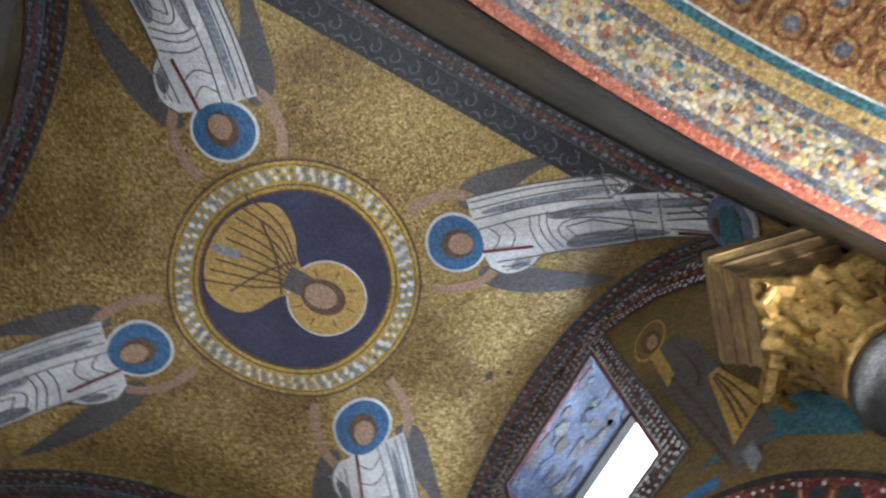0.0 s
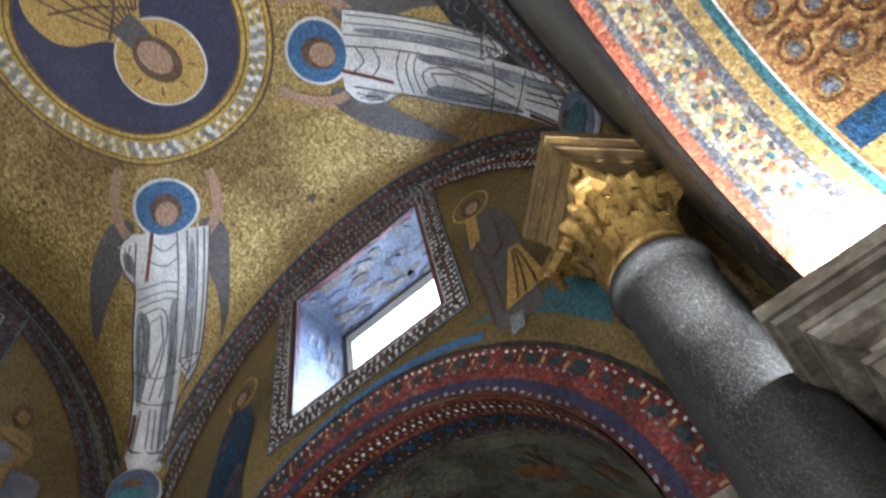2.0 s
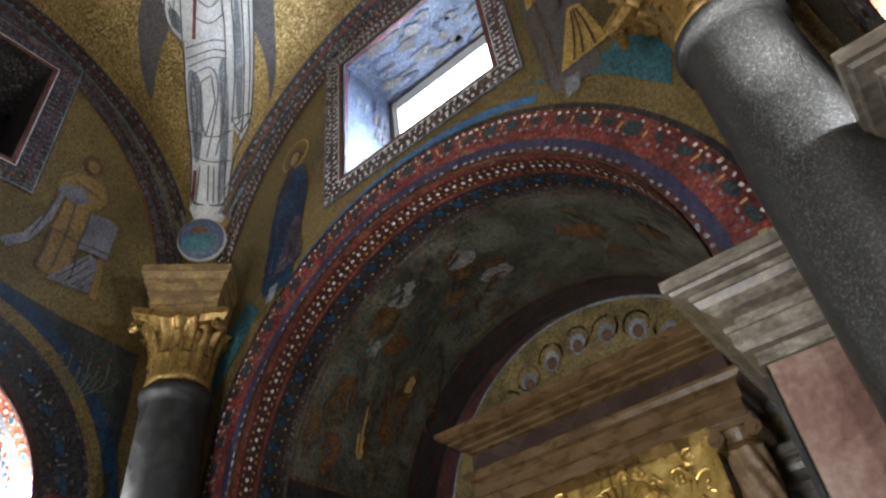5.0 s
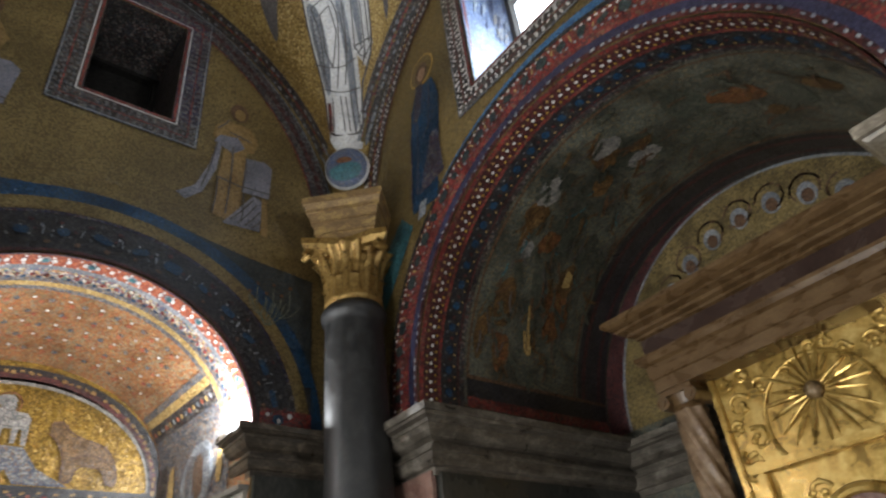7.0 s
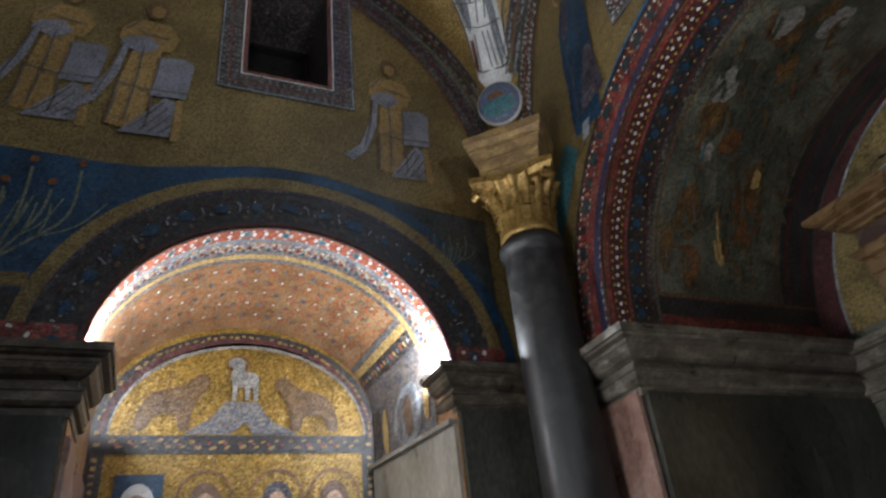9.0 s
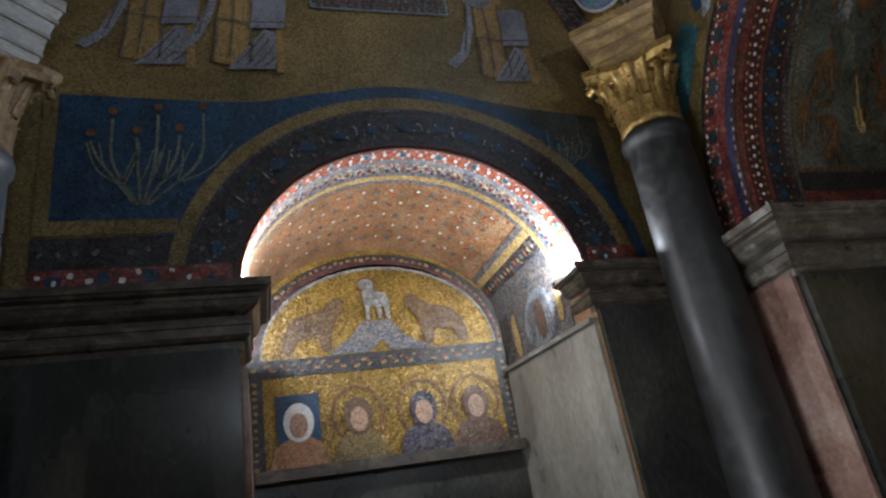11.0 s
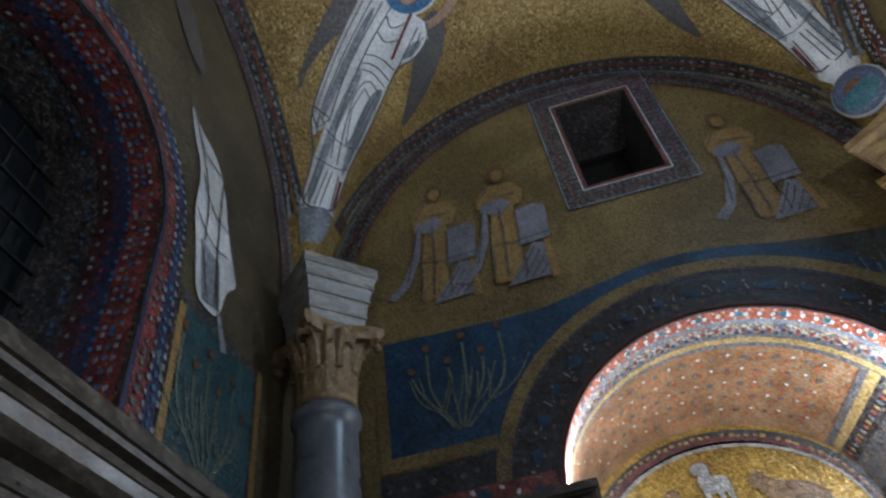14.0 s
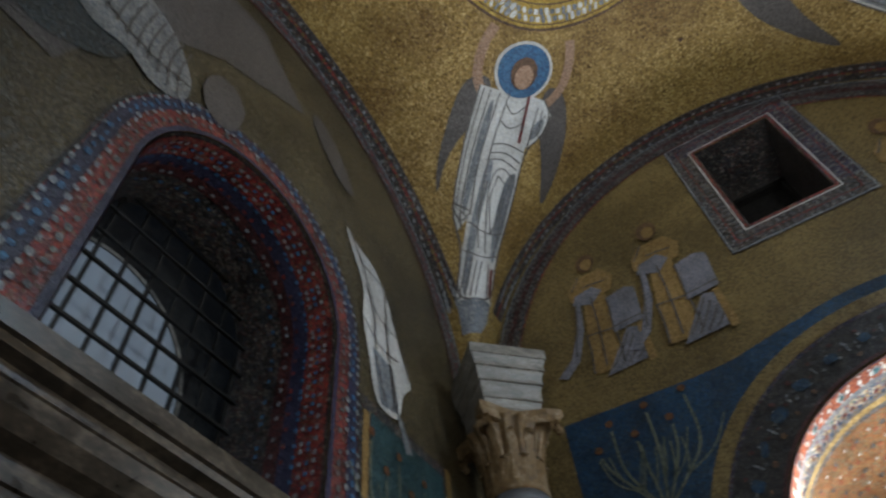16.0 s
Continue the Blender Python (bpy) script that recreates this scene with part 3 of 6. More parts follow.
def column(x, y, label, shaft_mat, cap_mat, imp_mat, z_cap0, z_cap1, z_top, r, turn=45):
    col = thing("column", label, "column", "corner columns", (x, y, 0))
    col.rotation_euler[2] = radians(turn)
    bm = bmesh.new()
    square(bm, r * 1.55, 0.0, 0.12)
    part("plinth", bm, MARBLE, col)
    bm = bmesh.new()
    lathe(bm, [(r * 1.5, 0.12), (r * 1.5, 0.17), (r * 1.25, 0.2), (r * 1.22, 0.24), (r * 1.36, 0.26), (r * 1.36, 0.3), (r * 1.1, 0.33)], seg=28)
    part("base", bm, MARBLE, col, smooth=True)
    bm = bmesh.new()
    h = z_cap0
    lathe(bm, [(r * 1.07, 0.33), (r * 1.06, 0.6), (r * 1.04, 1.4), (r * 1.0, 2.2), (r * 0.96, h - 0.10), (r * 0.97, h - 0.07), (r * 1.07, h - 0.06), (r * 1.09, h - 0.035), (r * 1.05, h - 0.02), (r * 0.97, h - 0.015), (r * 0.94, h)], seg=40)
    part("shaft", bm, shaft_mat, col, smooth=True)
    bm = bmesh.new()
    ch = z_cap1 - z_cap0
    seg = 96
    bell = [(0.90, 0.0), (0.99, 0.05), (0.97, 0.10), (0.95, 0.16), (0.95, 0.40), (1.0, 0.58), (1.12, 0.74), (1.30, 0.86), (1.36, 0.88)]
    rows = []
    for q, f in bell:
        deep = 0.07 * min(1.0, max(0.0, (f - 0.1) / 0.2))
        rows.append([bm.verts.new((r * q * (1 + deep * math.cos(16 * a)) * math.cos(a), r * q * (1 + deep * math.cos(16 * a)) * math.sin(a), h + ch * f)) for a in (2 * math.pi * k / seg for k in range(seg))])
    for lo, hi in zip(rows, rows[1:]):
        for k in range(seg):
            bm.faces.new((lo[k], lo[(k + 1) % seg], hi[(k + 1) % seg], hi[k]))
    bm.faces.new(rows[-1])
    bm.faces.new(rows[0][::-1])
    cap = part("capital", bm, cap_mat, col, smooth=True)
    bm = bmesh.new()
    # abacus with hollowed sides
    s = r * 1.62
    ring = []
    for k in range(4):
        a = math.pi / 4 + k * math.pi / 2
        p, q = Vector((math.cos(a), math.sin(a), 0)) * s * 1.30, Vector((math.cos(a + math.pi / 2), math.sin(a + math.pi / 2), 0)) * s * 1.30
        for f in [m / 8 for m in range(8)]:
            v = p.lerp(q, 0.04 + 0.92 * f)
            ring.append(v - v.normalized() * 0.05 * math.sin(math.pi * f))
    rows = [[bm.verts.new((v.x * k, v.y * k, z)) for v in ring] for z, k in ((z_cap1 - 0.055, 0.90), (z_cap1 - 0.03, 1.0), (z_cap1, 1.0))]
    for lo, hi in zip(rows, rows[1:]):
        for k in range(len(ring)):
            bm.faces.new((lo[k], lo[(k + 1) % len(ring)], hi[(k + 1) % len(ring)], hi[k]))
    bm.faces.new(rows[-1])
    bm.faces.new(rows[0][::-1])
    part("abacus", bm, cap_mat, cap)
    for tier, (w, hh, out, z0, off, n) in enumerate(((0.034, ch * 0.46, 0.014, h + 0.012, 0.0, 10), (0.028, ch * 0.84, 0.030, h + 0.02, math.pi / 10, 10), (0.024, ch * 0.95, 0.085, h + 0.03, math.pi / 4, 4))):
        vs, fs = leaf_mesh(w * r / 0.13, hh, out, 0.009)
        first = None
        for k in range(n):
            a = off + 2 * math.pi * k / n
            if first is None:
                first = mesh("acanthus_leaf", vs, fs, cap_mat, cap, smooth=True)
                leaf = first
            else:
                leaf = new("acanthus_leaf", first.data)
                leaf.parent = cap
            leaf.location = (r * 0.9 * math.cos(a), r * 0.9 * math.sin(a), z0)
            leaf.rotation_euler[2] = a
    # corner volutes
    bm = bmesh.new()
    steps = 26
    prof = []
    for k in range(steps + 1):
        t = k / steps * 2.3 * math.pi
        rad = 0.027 * (1 - k / steps * 0.8)
        prof.append((math.cos(t + 1.2) * rad, math.sin(t + 1.2) * rad, 0.016 * (1 - 0.5 * k / steps)))
    for side in (-0.014, 0.014):
        for k in range(steps):
            (a, b, w), (c, d, w2) = prof[k], prof[k + 1]
            p = [bm.verts.new(v) for v in ((a, side - 0.012, b), (c, side - 0.012, d), (c, side + 0.012, d), (a, side + 0.012, b))]
            bm.faces.new(p)
            q = [bm.verts.new(v) for v in ((a, side - 0.012, b), (c, side - 0.012, d), (c * 0.6, side - 0.012, d * 0.6), (a * 0.6, side - 0.012, b * 0.6))]
            bm.faces.new(q)
    vol = part("volute", bm, cap_mat, cap)
    vol.location, vol.rotation_euler[2] = (r * 1.78 * math.cos(math.pi / 4), r * 1.78 * math.sin(math.pi / 4), z_cap1 - 0.085), math.pi / 4
    for k in (1, 2, 3):
        o = new("volute", vol.data)
        o.parent = cap
        a = math.pi / 4 + k * math.pi / 2
        o.location, o.rotation_euler[2] = (r * 1.78 * math.cos(a), r * 1.78 * math.sin(a), z_cap1 - 0.085), a
    # impost block of stepped mouldings
    imp = bmesh.new()
    hi = z_top - z_cap1
    for f0, f1, s0, s1 in ((0.0, 0.07, 1.04, 1.04), (0.07, 0.2, 1.06, 1.10), (0.2, 0.25, 1.15, 1.15), (0.25, 0.45, 1.13, 1.20), (0.45, 0.50, 1.26, 1.26), (0.50, 0.66, 1.24, 1.33), (0.66, 0.72, 1.40, 1.40), (0.72, 0.84, 1.37, 1.48), (0.84, 1.0, 1.52, 1.52)):
        square(imp, r * s0 * 0.92, z_cap1 + hi * f0, z_cap1 + hi * f1, r * s1 * 0.92)
    part("impost", imp, imp_mat, col, "moulded impost block")
    return col


IMPOST = stone("gilt_edged_impost_stone", [(0.14, 0.09, 0.05), (0.26, 0.17, 0.08), (0.55, 0.38, 0.13)], scale=11, rough=0.4, bump=0.3, metal=0.3, stretch=(1, 1, 2))
WHITEIMPOST = stone("white_marble_impost", [(0.10, 0.09, 0.075), (0.20, 0.185, 0.16), (0.40, 0.37, 0.33)], scale=9, rough=0.45, bump=0.3, stretch=(1, 1, 2.5))
column(-1.20, 1.31, "smooth black stone column with gilded corinthian capital", BLACKSTONE, GILT, IMPOST, 3.06, 3.37, 3.61, 0.138)
column(1.25, 1.30, "speckled black granite column with gilded capital", GRANITE, GILT, IMPOST, 3.10, 3.42, 3.68, 0.138)
column(-1.218, -1.27, "grey marble column with worn partly gilded capital", GREYSTONE, GILT_WORN, WHITEIMPOST, 2.97, 3.31, 3.64, 0.125)
column(1.25, -1.28, "grey marble column with worn capital", GREYSTONE, GILT_WORN, WHITEIMPOST, 3.02, 3.36, 3.68, 0.125)


# ---- cornices ----
CORNICE = [(0.0, -0.235), (0.012, -0.235), (0.012, -0.205), (0.030, -0.20), (0.040, -0.185), (0.040, -0.152), (0.047, -0.150), (0.047, -0.138), (0.020, -0.132), (0.020, -0.110), (0.052, -0.10), (0.072, -0.082), (0.080, -0.062), (0.085, -0.060), (0.085, -0.046), (0.112, -0.041), (0.118, -0.032), (0.128, -0.030), (0.128, 0.0), (0.0, 0.0)]


def cornice(name, path, mat, label, out=1.0, high=1.0, top=SPRING, prof=CORNICE):
    """A moulding carried along a plan path; it stands out to the path's right."""
    bm = bmesh.new()
    n = len(path)
    rings = []
    for k, (x, y) in enumerate(path):
        d0 = Vector((x - path[k - 1][0], y - path[k - 1][1])).normalized() if k else None
        d1 = Vector((path[k + 1][0] - x, path[k + 1][1] - y)).normalized() if k < n - 1 else None
        d0, d1 = d0 or d1, d1 or d0
        n0, n1 = Vector((d0.y, -d0.x)), Vector((d1.y, -d1.x))
        m = (n0 + n1)
        m = m / max(0.2, m.dot(n0))
        rings.append([bm.verts.new((x + m.x * p * out, y + m.y * p * out, top + q * high)) for p, q in prof])
    for a, b in zip(rings, rings[1:]):
        for k in range(len(prof)):
            q = (k + 1) % len(prof)
            bm.faces.new((a[k], a[q], b[q], b[k]))
    bm.faces.new(rings[0])
    bm.faces.new(rings[-1][::-1])
    bmesh.ops.bevel(bm, geom=[e for e in bm.edges if e.calc_face_angle(0) > 0.5], offset=0.003, segments=1, affect="EDGES")
    return tagged(part(name, bm, mat), label, "cornice", kind="structure")


A0, A1 = -0.925, 0.955                      # the marble lining stands a little inside the arch
B0, B1 = ARCH_B[0] - ARCH_B[1], ARCH_B[0] + ARCH_B[1]
C0, C1 = ARCH_C[0] - ARCH_C[1], ARCH_C[0] + ARCH_C[1]
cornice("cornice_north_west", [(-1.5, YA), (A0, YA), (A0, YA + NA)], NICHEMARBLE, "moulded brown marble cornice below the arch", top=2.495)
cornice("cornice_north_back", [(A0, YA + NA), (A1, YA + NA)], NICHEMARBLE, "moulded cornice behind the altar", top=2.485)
cornice("cornice_north_east", [(A1, YA + NA), (A1, YA), (1.47, YA)], MARBLE, "moulded marble cornice below the arch", top=2.525)
# west and south cornices take the marble that is coloured as if shaded
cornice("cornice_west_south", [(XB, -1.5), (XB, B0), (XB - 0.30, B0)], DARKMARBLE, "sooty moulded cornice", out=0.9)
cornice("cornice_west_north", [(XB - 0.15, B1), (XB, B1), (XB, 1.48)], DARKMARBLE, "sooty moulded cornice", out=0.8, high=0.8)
cornice("cornice_east_north", [(XC, 1.48), (XC, C1), (XC + NC, C1)], MARBLE, "stepped marble cornice under the lit arch")
cornice("cornice_east_south", [(XC + NC, C0), (XC, C0), (XC, -1.5)], MARBLE, "stepped marble cornice under the lit arch")
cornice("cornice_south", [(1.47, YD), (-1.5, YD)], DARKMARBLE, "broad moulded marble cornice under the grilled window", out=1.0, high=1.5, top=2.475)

# marble facing below the cornices
def facing(name, chart, u0, u1, mat, label, z1=2.28, o=0.02):
    bm = bmesh.new()
    for v in box(bm, u0, u1, 0, 1, 0.0, z1):
        v.co = chart(v.co.x, v.co.z, o * v.co.y)
    tagged(part(name, bm, mat), label, "wall panel", kind="structure")


facing("marble_facing_north", on_a, -1.49, A0 - 0.005, PORPHYRY, "reddish marble facing")
facing("marble_facing_north", on_a, A1 + 0.005, 1.46, PORPHYRY, "reddish marble facing")
facing("marble_facing_west", on_b, -1.49, B0 - 0.005, PANEL, "dark polished marble facing", z1=2.33)
facing("marble_facing_west", on_b, B1 + 0.005, 1.47, PANEL, "dark polished marble facing", z1=2.376)
facing("marble_facing_east", on_c, -1.49, C0 - 0.005, PANEL, "dark polished marble facing", z1=2.33)
facing("marble_facing_east", on_c, C1 + 0.005, 1.47, PANEL, "dark polished marble facing", z1=2.33)
facing("marble_facing_south", on_d, -1.48, -0.42, PALE, "pale veined marble facing", z1=2.12)
facing("marble_facing_south", on_d, 0.62, 1.46, PALE, "pale veined marble facing", z1=2.12)


def jamb(name, chart, u, side, depth, mat, label, z1=2.27, shift=0.0, slab=0.02):
    bm = bmesh.new()
    for v in box(bm, 0, 0.02, 0.01, depth - 0.01, 0.0, z1):
        v.co = chart(u + side * (slab - 0.02) - side * v.co.x * slab / 0.02 + shift * v.co.y / depth, v.co.z, -v.co.y)
    tagged(part(name, bm, mat), label, "wall panel", kind="structure")


jamb("jamb_north", on_a, A0, -1, NA, PANEL, "dark marble slabs lining the altar niche", slab=0.068)
jamb("jamb_north", on_a, A1, 1, NA, PANEL, "dark marble slabs lining the altar niche")
jamb("jamb_west", on_b, B1, 1, NB, PALE, "pale marble slabs lining the niche", z1=2.33, shift=-0.12)
jamb("jamb_west", on_b, B0, -1, NB, PORPHYRY, "reddish marble slabs lining the niche")

# ---- windows ----
def window_flat(name, chart, u0, u1, v0, v1, depth, pane_mat, frame_mat, label):
    w = thing(name, label, "window")
    w["kind"] = "structure"
    bm = bmesh.new()
    for a, b, c, d in ((u0, u1, v0, v0 + 0.03), (u0, u1, v1 - 0.03, v1), (u0, u0 + 0.03, v0, v1), (u1 - 0.03, u1, v0, v1)):
        for v in box(bm, a, b, 0, 0.05, c, d):
            v.co = chart(v.co.x, v.co.z, -depth + v.co.y)
    part("window_frame", bm, frame_mat, w)
    bm = bmesh.new()
    for v in box(bm, u0 - 0.02, u1 + 0.02, -0.012, 0, v0 - 0.02, v1 + 0.02):
        v.co = chart(v.co.x, v.co.z, -depth + v.co.y)
    part("pane", bm, pane_mat, w)
    return w


window_flat("window_1", on_a, *WIN_A, 0.42, SKYPANE, PLASTER, "bright daylit window set deep in the altar wall")
window_flat("window_2", on_b, *WIN_B, 0.5, IRON, IRON, "dark blocked window in a deep reveal")
w3 = thing("window_3", "dark arched window behind an iron grille", "window")
w3["kind"] = "structure"
bm = bmesh.new()
for v in box(bm, WIN_D[0] - 0.6, WIN_D[0] + 0.6, -0.02, 0, 2.2, 4.05):
    v.co = on_d(v.co.x, v.co.z, -0.50 + v.co.y)
part("backing", bm, IRON, w3)
pane_arc = [(0.64, 2.42)] + arc(0.25, 3.05, 0.39, 0.40, 0, 180, 30) + [(-0.14, 2.42)]
bm = bmesh.new()
lo = [bm.verts.new(on_d(u, v, -0.495)) for u, v in pane_arc]
hi = [bm.verts.new(on_d(u, v, -0.485)) for u, v in pane_arc]
bm.faces.new(hi)
for k in range(len(lo)):
    bm.faces.new((lo[k], lo[(k + 1) % len(lo)], hi[(k + 1) % len(lo)], hi[k]))
part("pane", bm, DIMPANE, w3, "dull grey daylit pane")
bm = bmesh.new()
rim = [(0.655, 2.42)] + arc(0.25, 3.05, 0.405, 0.415, 0, 180, 30) + [(-0.155, 2.42)]
strip(bm, on_d, pane_arc, rim, -0.478)
part("pane_rim", bm, WHITEIMPOST, w3, "pale plaster rim")
for k in range(8):
    u = WIN_D[0] - 0.37 + 0.106 * k
    top = WIN_D[2] + 0.03 + 0.45 * math.sqrt(max(0, 1 - ((u - WIN_D[0]) / 0.41) ** 2))
    bm = bmesh.new()
    for v in box(bm, u - 0.006, u + 0.006, -0.006, 0.006, SILL_D, top):
        v.co = on_d(v.co.x, v.co.z, -0.40 + v.co.y)
    part("bar", bm, IRON, w3)
for k in range(10):
    z = 2.52 + 0.125 * k
    half = 0.40 if z < WIN_D[2] + 0.03 else 0.40 * math.sqrt(max(0.02, 1 - ((z - WIN_D[2] - 0.03) / 0.45) ** 2))
    bm = bmesh.new()
    for v in box(bm, WIN_D[0] - half, WIN_D[0] + half, -0.006, 0.006, z - 0.006, z + 0.006):
        v.co = on_d(v.co.x, v.co.z, -0.388 + v.co.y)
    part("bar", bm, IRON, w3)

# ---- mosaic figures and borders ----
def disc(cu, cv, r, n=28, rv=None):
    return arc(cu, cv, r, rv or r, 0, 360 - 360 / n, n - 1)


def on_groin(sx, sy):
    """A chart along one groin: w across it, q along it from the crown."""
    table, q, last = [(0.0, 0.0)], 0.0, None
    for k in range(1, 400):
        p = 1.415 * math.sin(math.pi / 2 * k / 399)
        here = (p * math.sqrt(2), g(p))
        if last:
            q += math.hypot(here[0] - last[0], here[1] - last[1])
        else:
            q += here[0]
        table.append((q, p))
        last = here
    qs, ps = np.array([t[0] for t in table]), np.array([t[1] for t in table])

    def chart(w, q, o=0.0):
        p = float(np.interp(q, qs, ps))
        f = min(1.0, max(0.0, (p - 0.8) / 0.55))
        f = f * f * (3 - 2 * f)
        z0 = vault_z(CX + sx * p, sy * p)
        ax, ay = w / math.sqrt(2), -w / math.sqrt(2)
        room = max(0.0, 1.45 - max(p + ax, p + ay))
        lo, hi = 0.0, room
        for _ in range(12):
            mid = (lo + hi) / 2
            if vault_z(CX + sx * (p + mid + ax), sy * (p + mid + ay)) > z0:
                lo = mid
            else:
                hi = mid
        x, y = p + ax + lo * f, p + ay + lo * f
        return on_vault(CX + sx * min(x, 1.44), sy * min(y, 1.47), o)
    return chart


def angel(sx, sy, flip, label, sway=0.0, globe=True):
    ground = on_groin(sx, sy)
    c = lambda w, q, o=0.0: ground(w * flip + sway * min(1.0, max(0.0, (2.2 - q) / 1.3)), q if q < 1 else 1 + (q - 1) * 0.98, o)
    fig = thing("mosaic_figure", label, "mosaic figure", "winged figures on the vault")
    for side in (-1, 1):
        k = 1.0 if side < 0 else 0.85
        fill("wing", c, smoothed([(side * a, b) for a, b in ((0.14, 0.96), (0.23, 0.93), (0.31, 1.02), (0.38 * k, 1.22), (0.39 * k, 1.45), (0.34 * k, 1.62), (0.29, 1.42), (0.19, 1.2))], True), GREY, 0.004, fig, "dark grey wing", fine=0.035)
        bm = bmesh.new()
        line(bm, c, [(side * 0.17, 1.06), (side * 0.25, 0.95), (side * 0.25, 0.78), (side * 0.21, 0.67)], 0.052, 0.006)
        part("arm_shape", bm, SKIN, fig, "tan strip")
    fill("halo_rim", c, disc(0, 0.87, 0.162), WHITE, 0.005, fig, fine=0.035)
    fill("halo", c, disc(0, 0.87, 0.146), BLUE, 0.008, fig, "blue disc", fine=0.035)
    fill("robe", c, [(-0.17, 1.02), (-0.05, 0.99), (0.05, 0.99), (0.21, 0.99), (0.215, 1.3), (0.20, 1.66), (0.15, 1.78), (0.11, 1.72), (0.105, 2.0), (0.10, 2.2), (-0.085, 2.2), (-0.085, 1.9), (-0.13, 1.6), (-0.13, 1.3), (-0.21, 1.24), (-0.235, 1.1)], WHITE, 0.007, fig, "white robe with grey fold lines", fine=0.035)
    fill("hair_shape", c, disc(0, 0.88, 0.075, 18, 0.088), BROWN, 0.013, fig, fine=0.035)
    fill("head_shape", c, disc(0, 0.90, 0.052, 18, 0.066), SKIN, 0.019, fig, "plain tan oval", fine=0.035)
    bm = bmesh.new()
    for pts in ([(0.05, 1.0), (0.075, 1.3), (0.06, 1.72)], [(0.10, 1.0), (0.12, 1.4), (0.10, 1.7)], [(0.15, 1.0), (0.165, 1.4), (0.15, 1.74)],
                [(-0.12, 1.32), (0.0, 1.27), (0.07, 1.29)], [(-0.12, 1.38), (0.0, 1.32), (0.07, 1.34)], [(-0.09, 1.46), (-0.06, 1.62), (-0.07, 1.85)],
                [(-0.09, 1.46), (0.0, 1.4), (0.04, 1.5), (0.02, 1.7), (-0.01, 1.92)], [(-0.08, 1.9), (0.0, 1.96), (0.1, 1.9)], [(-0.04, 1.97), (-0.05, 2.18)],
                [(0.0, 1.97), (0.01, 2.18)], [(0.05, 1.95), (0.06, 2.18)], [(-0.06, 1.06), (0.0, 1.12), (0.05, 1.06)], [(0.11, 1.72), (0.16, 1.66), (0.13, 1.78)],
                [(-0.05, 1.5), (0.0, 1.46), (0.02, 1.6), (-0.02, 1.8), (-0.05, 1.7), (-0.05, 1.5)], [(-0.12, 1.75), (0.0, 1.82), (0.1, 1.74)],
                [(-0.17, 1.08), (-0.19, 1.22)], [(-0.11, 1.42), (0.0, 1.36), (0.08, 1.38)], [(-0.10, 1.5), (-0.09, 1.7), (-0.06, 1.9)], [(0.05, 1.5), (0.06, 1.7), (0.03, 1.9)], [(-0.07, 1.98), (-0.075, 2.18)], [(0.025, 1.97), (0.035, 2.18)], [(0.075, 1.9), (0.085, 2.18)], [(0.10, 1.68), (0.2, 1.63)], [(0.10, 1.68), (0.14, 1.75), (0.2, 1.64)], [(-0.08, 1.15), (0.0, 1.2), (0.06, 1.15)], [(-0.2, 1.1), (-0.16, 1.2), (-0.2, 1.24)], [(-0.14, 1.06), (-0.14, 1.3)], [(0.185, 1.0), (0.195, 1.35), (0.18, 1.66)]):
        line(bm, c, pts, 0.0065, 0.011)
    for loop in ([(-0.17, 1.02), (-0.235, 1.1), (-0.21, 1.24), (-0.13, 1.3), (-0.13, 1.6), (-0.085, 1.9), (-0.085, 2.2), (0.10, 2.2), (0.105, 1.9), (0.15, 1.78), (0.2, 1.66), (0.215, 1.3), (0.21, 0.99)],):
        line(bm, c, loop, 0.009, 0.011)
    part("drapery", bm, GREY, fig)["kind"] = "stuff"
    for a, b in (((-0.065, 1.0), (-0.08, 1.27)), ((-0.06, 1.99), (-0.065, 2.15))):
        bm = bmesh.new()
        line(bm, c, [a, b], 0.017, 0.013)
        part("stripe", bm, RED, fig)
    for pts in ([(-0.12, 1.42), (-0.05, 1.46), (-0.03, 1.7), (-0.045, 1.95), (-0.075, 1.95), (-0.115, 1.6)], [(0.03, 1.4), (0.075, 1.36), (0.09, 1.7), (0.08, 2.16), (0.045, 2.16), (0.05, 1.75)], [(0.11, 1.05), (0.14, 1.05), (0.155, 1.4), (0.15, 1.68), (0.12, 1.68)], [(-0.21, 1.12), (-0.15, 1.14), (-0.13, 1.27), (-0.2, 1.22)]):
        fill("fold_shade", c, smoothed(pts, True), SILVER, 0.0088, fig, "pale grey fold", fine=0.035)
    if not globe:
        fill("hem", c, [(-0.08, 2.19), (0.095, 2.19), (0.075, 2.30), (0.06, 2.41), (-0.02, 2.41), (-0.06, 2.32)], SILVER, 0.009, fig, "grey hem", fine=0.035)
        return fig
    fill("hem", c, [(-0.085, 2.19), (0.10, 2.19), (0.08, 2.27), (0.02, 2.30), (-0.05, 2.28)], WHITE, 0.0085, fig, fine=0.035)
    mid = Vector((CX + sx * (1.36 if sx < 0 else 1.345), sy * (1.36 if sx < 0 else 1.345), 4.03 if sx < 0 else 4.16))
    out = Vector((-sx, -sy, -0.45)).normalized()
    side = Vector((sx, -sy, 0)).normalized()
    rise = side.cross(out)
    rise = rise if rise.z > 0 else -rise

    def on_globe(a, b, o=0.0):
        return mid + side * a + rise * b + out * (0.05 * math.sqrt(max(0.0, 1 - (a * a + b * b) / 0.0186)) + o)
